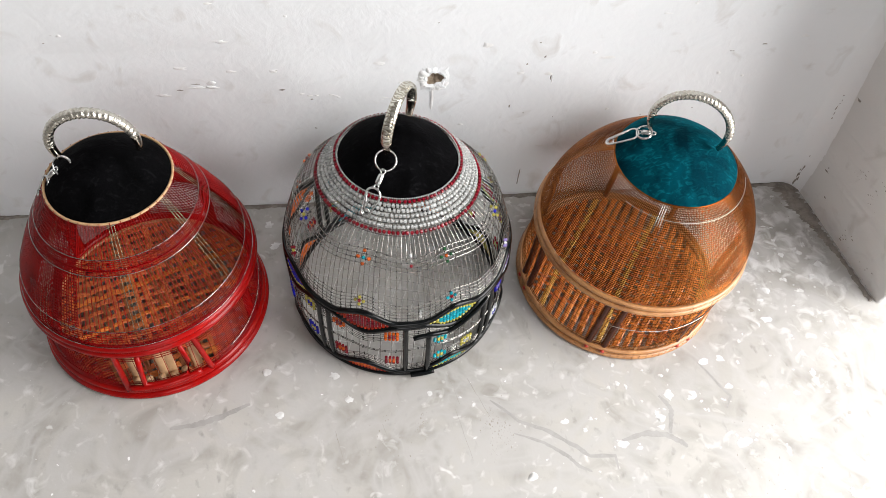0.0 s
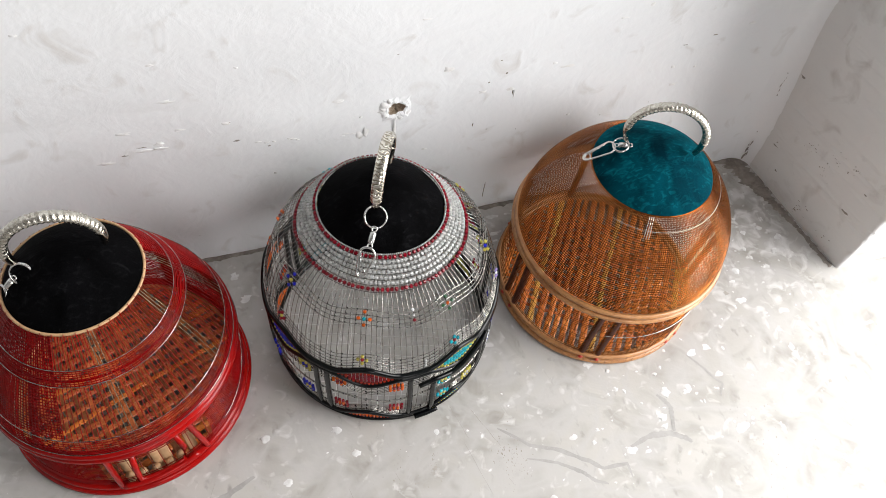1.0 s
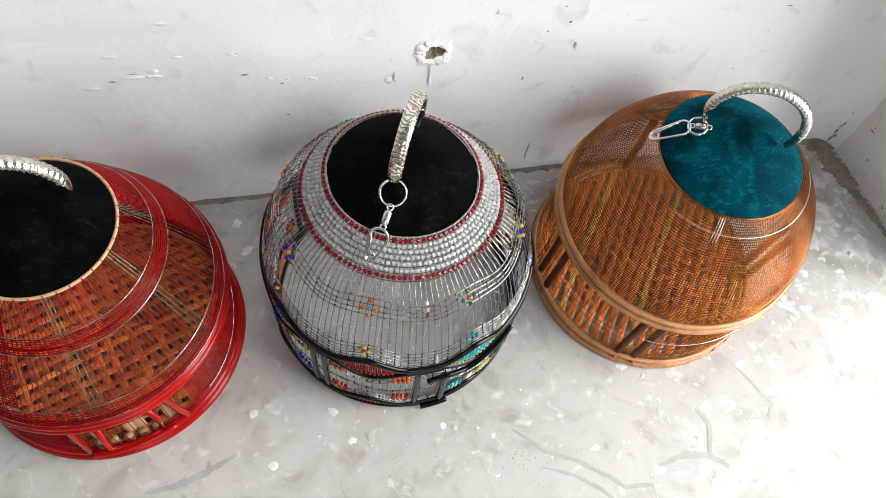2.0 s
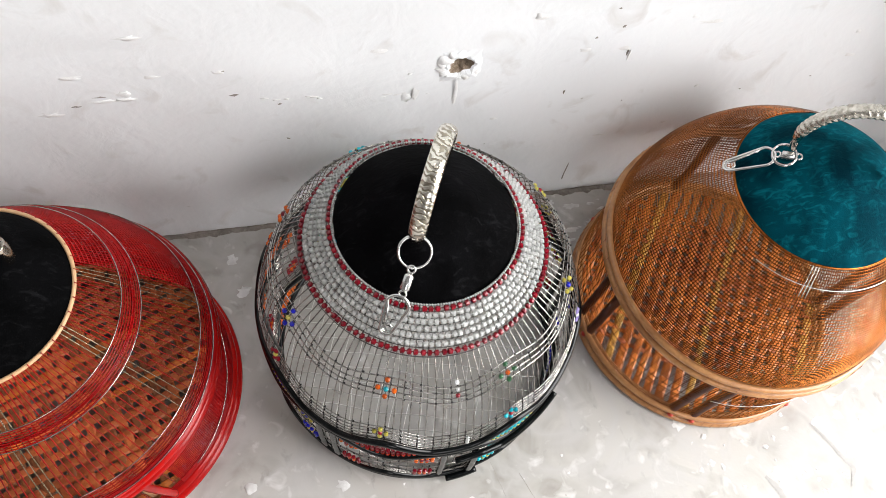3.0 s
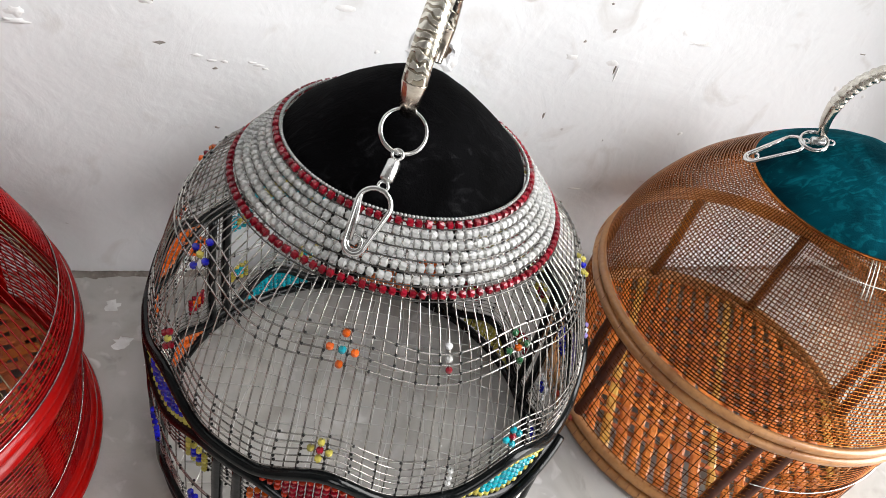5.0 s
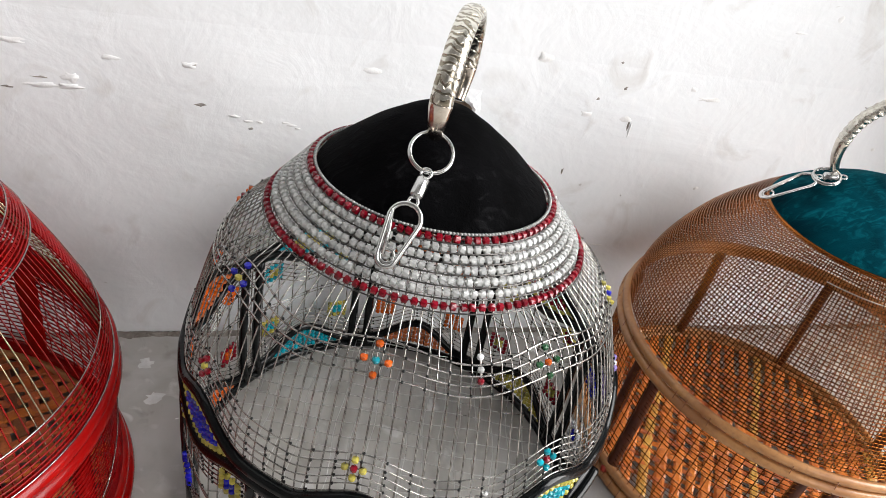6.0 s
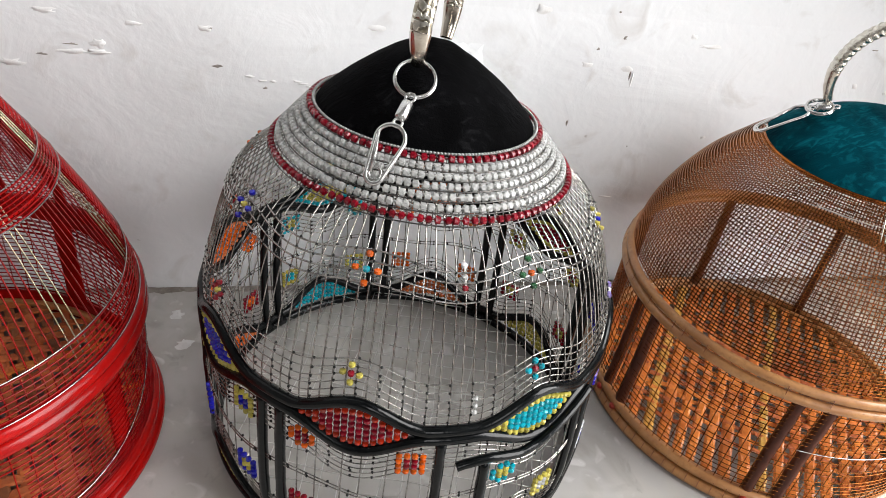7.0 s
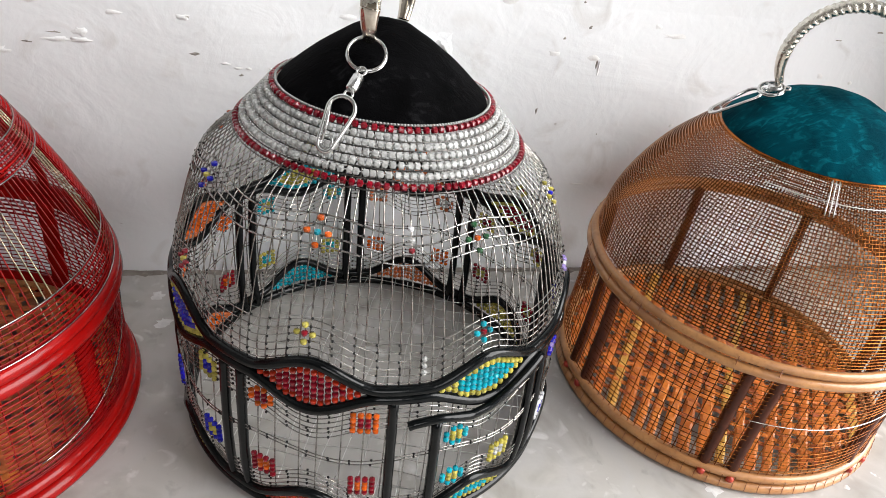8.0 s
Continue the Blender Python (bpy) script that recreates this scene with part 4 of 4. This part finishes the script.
def bead_cage():
    cage = thing("bird_cage", (-0.0629, 0.693, 0), "steel wire bird cage with glass beads, black velvet cap", "bird cage", "bird cages along the wall")
    body = Body((-0.012, 0.044), [(0.004, 0.1280), (0.03, 0.1315), (0.07, 0.1320), (0.1174, 0.1305), (0.14, 0.1270), (0.187, 0.1110), (0.2103, 0.0869), (0.2352, 0.0640)], (-0.041, -0.063), 0.0115)
    rng = random.Random(5)
    MID, LOW = 0.1125, 0.0055
    eye_at = np.array([e[0] for e in EYES], float)

    def swell(deg, half, high):
        d = np.min(np.abs((np.asarray(deg, float)[..., None] - eye_at + 180) % 360 - 180), axis=-1)
        s = np.clip(1 - d / half, 0, 1)
        return high * s * s * (3 - 2 * s) ** 1.0

    deg = np.linspace(0, 360, 400, endpoint=False)
    top = lambda a: MID + 0.0026 + swell(a, 17, 0.0125)
    bottom = lambda a: MID - 0.0026 - swell(a, 17, 0.0125)
    low_top = lambda a: LOW + 0.0052 + swell(a, 18, 0.0175)
    for f, label in ((top, "upper black rubber tube of the middle band"), (bottom, "lower black rubber tube of the middle band"), (low_top, "wavy black rubber tube above the base")):
        shape = Shape()
        tube(shape, body.at(deg, f(deg), 0.001), 0.0033, 10, True)
        part("band_tube", shape, TUBE, cage, label)
    hoop("base_tube", cage, body, LOW - 0.0018, 0.001, 0.0034, TUBE, "black rubber covered base hoop")
    for k, (a, *_) in enumerate(EYES):
        for d in ((20.3,) if a == 249 else (19.8, 25.6)):
            rod("post", cage, body, a + d, LOW, MID - 0.003, 0.0031, TUBE, "black rubber covered post", out=0.0)
    rod("door_post", cage, body, 280.3, LOW - 0.003, 0.0925, 0.0032, TUBE, "black rubber covered door post", out=0.003)
    shape = Shape()
    hook = [(272.8, 0.0935), (274.4, 0.0948), (277.5, 0.0958), (281, 0.0962), (285, 0.0945), (289, 0.0925), (294, 0.0940), (299, 0.0980), (303, 0.1015), (308, 0.1055), (313, 0.1095)]
    dense = np.linspace(0, len(hook) - 1, 60)
    tube(shape, body.at(np.interp(dense, range(len(hook)), [h[0] for h in hook]), np.interp(dense, range(len(hook)), [h[1] for h in hook]), 0.0055), 0.0027, 10)
    part("door_tube", shape, TUBE, cage, "bent black rubber tube over the door")
    shape = Shape()
    tube(shape, body.at(np.linspace(272, 284, 12), np.linspace(0.0075, 0.0065, 12), 0.0065), 0.0030, 8)
    part("door_latch", shape, TUBE, cage, "black rubber door latch at the base")

    # wires
    up = []
    n = 132
    for k in range(n):
        a = 360 * k / n
        up.append((body.rib(a + 0.7 * (rng.random() - 0.5), MID, 0.2345, 0.0, 18), False))
        if k % 2 == 0:
            up.append((body.at(a + 1.5 * (rng.random() - 0.5) + np.linspace(-0.6, 0.6, 8), np.linspace(LOW, MID, 8), 0.0), False))
    wires("upright_wire", cage, WIRE, "thin upright steel wires", up, 0.00042, 4)
    cross = []
    for j in range(1, 7):
        cross.append((body.at(deg, top(deg) * (1 - 0.06 * j) + 0.06 * j * (MID + 0.012) + 0.0038 * j, 0.0004), True))
    swags = [(body.at(deg, z + 0.0022 * np.cos(np.radians(8 * (deg - 249))), 0.0006), True) for z in (0.1825, 0.1868, 0.1908, 0.1948)]
    wires("swag_wire", cage, WIRE, "dark twisted wire swags round the dome", swags, 0.0005, 5)
    for j in range(6):
        cross.append((body.at(deg, bottom(deg) - 0.004 - 0.0036 * j, 0.0004), True))
        if j < 5:
            cross.append((body.at(deg, low_top(deg) + 0.004 + 0.0036 * j, 0.0004), True))
    cross.append((body.at(deg, 0.064 + 0.003 * np.sin(np.radians(8 * deg)), 0.0008), True))
    cross.append((body.at(deg, 0.0615 + 0.003 * np.sin(np.radians(8 * deg)), 0.0008), True))
    wires("cross_wire", cage, WIRE, "thin wavy steel cross wires", cross, 0.00042, 4)
    knots = Shape()
    for p, _ in cross + swags:
        for k in range(0, len(p), 6):
            bead(knots, p[k] + (rng.random() - 0.5) * 0.001, 0.00095, segs=4)
    tagged(part("wire_knot", knots, TUBE, cage, "tiny wire knots at the crossings"), kind="stuff")
    grid = []
    for k in range(-9, 10):
        o = k * 0.0128
        h = math.sqrt(max(0.1215 ** 2 - o * o, 0))
        for flip in (0, 1):
            pts = []
            for s in np.linspace(-h, h, 14):
                w = o + 0.0016 * math.sin(9 * s / 0.12 + k)
                x, y = (s, w) if flip else (w, s)
                c, d = math.cos(-0.29), math.sin(-0.29)
                pts.append((x * c - y * d, x * d + y * c, 0.0075 + 0.0008 * flip))
            grid.append((np.array(pts), False))
    wires("floor_wire", cage, SILVER_WIRE, "open wire grid across the bottom of the cage", grid, 0.0004, 5)

    # beads
    made = {}

    def bead_mesh(key, squash):
        if (key, squash) not in made:
            s = Shape()
            bead(s, (0, 0, 0), 1.0, squash=squash, segs=7)
            made[key, squash] = s.mesh("bead", BEADS[key], False)
        return made[key, squash]

    def motif(cells, single, name, label):
        """cells: (angle, height, colour key, radius). single: each bead is an object of its own."""
        thread = Shape()
        lows, highs = {}, {}
        for a, z, key, r in cells:
            col = round(a, 1)
            lows[col], highs[col] = min(lows.get(col, 9), z), max(highs.get(col, 0), z)
        for col in lows:
            tube(thread, body.at(np.full(3, col), np.linspace(lows[col] - 0.002, highs[col] + 0.002, 3), 0.0008), 0.0003, 3)
        holder = part(name, thread, WIRE, cage, label)
        piles = {}
        for a, z, key, r in cells:
            p = body.at(float(a), z, 0.0010)
            if single:
                b = put("bead", bead_mesh(key, 0.8), holder)
                b.location, b.scale = p, (r, r, r)
                b.rotation_euler = (0, 0.25 * (rng.random() - 0.5), radians(a + 30 * rng.random()))
            else:
                bead(piles.setdefault(key, Shape()), p, r, (0.1 * rng.random(), 0.1, 1), 0.8)
        for key, s in piles.items():
            tagged(part("beads", s, BEADS[key], holder, smooth=False), kind="stuff")

    names = {"r": "ruby red", "o": "orange", "y": "yellow", "t": "turquoise", "b": "cobalt blue", "p": "peach", "v": "violet", "c": "clear", "s": "scarlet", "w": "milky white", "g": "dark green"}
    STEP = 0.0037
    for a, core, rim, third, fourth in EYES:
        front = a in (204, 249, 294)
        for level, fill, edge in (("mid", core, rim), ("low", third if a != 294 else "t", rim)):
            cells = []
            cols = np.arange(-13.0, 13.01, 1.75)
            for d in cols:
                hi = (top(np.array(a + d)) if level == "mid" else low_top(np.array(a + d))) - 0.0040
                lo = (bottom(np.array(a + d)) if level == "mid" else np.array(LOW)) + 0.0042
                count = int((hi - lo) / STEP) + 1
                if hi < lo:
                    if hi > lo - 0.0035:
                        cells.append((a + d, float(hi + lo) / 2, edge, 0.0018))
                    continue
                for i in range(count):
                    z = (hi + lo) / 2 + (i - (count - 1) / 2) * STEP
                    key = edge if i in (0, count - 1) or abs(d) > 10 else fill
                    if core == "r" and level == "mid" and front and i in range(1, count - 1) and int(round(d / 1.75)) % 2 == 0:
                        key = "r"
                    cells.append((a + d, float(z), key, 0.0022))
            motif(cells, front and level == "mid", "bead_eye", "%s beads edged with %s in an eye-shaped frame" % (names[fill], names[edge]))
        corners = [(-13.0, 0.094, third, core, FLOWER), (13.5, 0.092, third, core, SQUARE), (-13.0, 0.040, fourth, third, SQUARE), (13.5, 0.041, fourth, third, SQUARE)]
        if a == 294:
            corners = [(-7.5, 0.075, "t", "y", FLOWER), (8.5, 0.043, "y", "c", SQUARE), (-7.0, 0.039, "t", "y", FLOWER)]
        for d, z, outer, inner, plan in corners:
            cells = []
            for i, row in enumerate(plan):
                for j, ch in enumerate(row):
                    if ch != " ":
                        cells.append((a + d + (j - (len(row) - 1) / 2) * 1.85, z + (1.5 - i) * STEP, outer if ch == "a" else inner, 0.0021))
            motif(cells, front, "bead_motif", "small %s and %s bead square" % (names[outer], names[inner]))
        flower = {249: ("y", "r"), 294: ("t", "r"), 204: ("r", "y"), 339: ("v", "w"), 24: ("y", "r"), 69: ("o", "t"), 114: ("y", "t"), 159: ("o", "r")}[a]
        swag = {249: ("o", "t"), 294: ("g", "o"), 204: ("b", "y"), 339: ("y", "b"), 24: ("y", "r"), 69: ("o", "c"), 114: ("t", "y"), 159: ("o", "r")}[a]
        for z, (outer, inner), plan, gap in ((0.142, flower, PLUS, 0.0044), (0.190, swag, PLUS, 0.0056)):
            cells = []
            for i, row in enumerate(plan):
                for j, ch in enumerate(row):
                    if ch != " ":
                        cells.append((a - 2 + (j - 1) * math.degrees(gap / body.r(z)), z + (1 - i) * gap, outer if ch == "a" else inner, 0.0021))
            motif(cells, front, "bead_flower", "little %s and %s bead flower" % (names[outer], names[inner]))
    motif([(272.3, 0.1955, "w", 0.0019), (272.3, 0.1912, "c", 0.0019), (272.3, 0.187, "r", 0.0019)], True, "bead_drop", "three white and red beads in a row")
    motif([(276.0, 0.1335, "c", 0.0017), (276.0, 0.1295, "c", 0.0017), (276.0, 0.1255, "c", 0.0017)], True, "bead_drop", "three clear beads in a row")
    motif([(314, 0.025 + 0.0046 * i, k, 0.0021) for i, k in enumerate("ccwbbwwbbwwbbyytty")], False, "bead_string", "upright string of blue, white and yellow beads")

    # collar: rows of crystals between two red rows
    shape = Shape()
    for z in (0.2355, 0.2321, 0.2286, 0.2249, 0.2210, 0.2169, 0.2126, 0.2080):
        tube(shape, body.ring(z, 0.0010), 0.00038, 5, True)
    collar = part("collar", shape, DARK_WIRE, cage, "broad collar of crystal bead rows")
    rows = [("r", 0.2338), ("c", 0.2304), ("c", 0.2268), ("c", 0.2230), ("c", 0.2190), ("c", 0.2148), ("r", 0.2103)]
    for key, z in rows:
        r = float(body.r(z))
        step = 0.0046 if key == "r" else 0.0042
        count = int(2 * math.pi * r / step)
        row = Shape()
        tube(row, body.ring(z, 0.001), 0.0004, 4, True)
        row_ob = part("bead_row", row, WIRE, collar, "ring of %s beads" % names[key])
        for k in range(count):
            a = 360 * (k + 0.25 * (rng.random() - 0.5)) / count
            p = body.at(a, z, 0.0013)
            bead(row, p, 0.0025 if key == "c" else 0.0024, (-math.sin(radians(a)), math.cos(radians(a)), 0.3 * (rng.random() - 0.5)), 0.98, 6)
        row_ob.data = row.mesh("bead_row", BEADS[key], False)
    edge = Shape()
    for k in range(220):
        bead(edge, body.at(360 * k / 220, 0.2357, 0.0006), 0.0010, segs=5)
    part("edge_beads", edge, BEADS["c"], collar, "tiny clear beads along the cap")

    lid(cage, body, 0.2352, 0.0635, 0.0415, BLACK_VELVET, "black velvet cap, slightly peaked", 1.13, 1)
    x0, y0 = -0.0629, 0.693
    bangle(cage, (-0.0790 - x0, 0.673 - y0, 0.2695), (-0.0560 - x0, 0.722 - y0, 0.2655), 0.0350, 0.0056, 0.0038, 26, 3, 0.012, 0.03, SCROLLS)
    snap_hook(cage, (-0.0815 - x0, 0.6655 - y0, 0.2675), (-0.0860 - x0, 0.6545 - y0, 0.2600), (-0.0910 - x0, 0.6460 - y0, 0.2545), (-0.1055 - x0, 0.6285 - y0, 0.2285),
              (-0.25, -0.60, 0.76), (-0.10, -0.62, 0.77), 0.0105)
    return cage


tan_cage()
red_cage()
bead_cage()
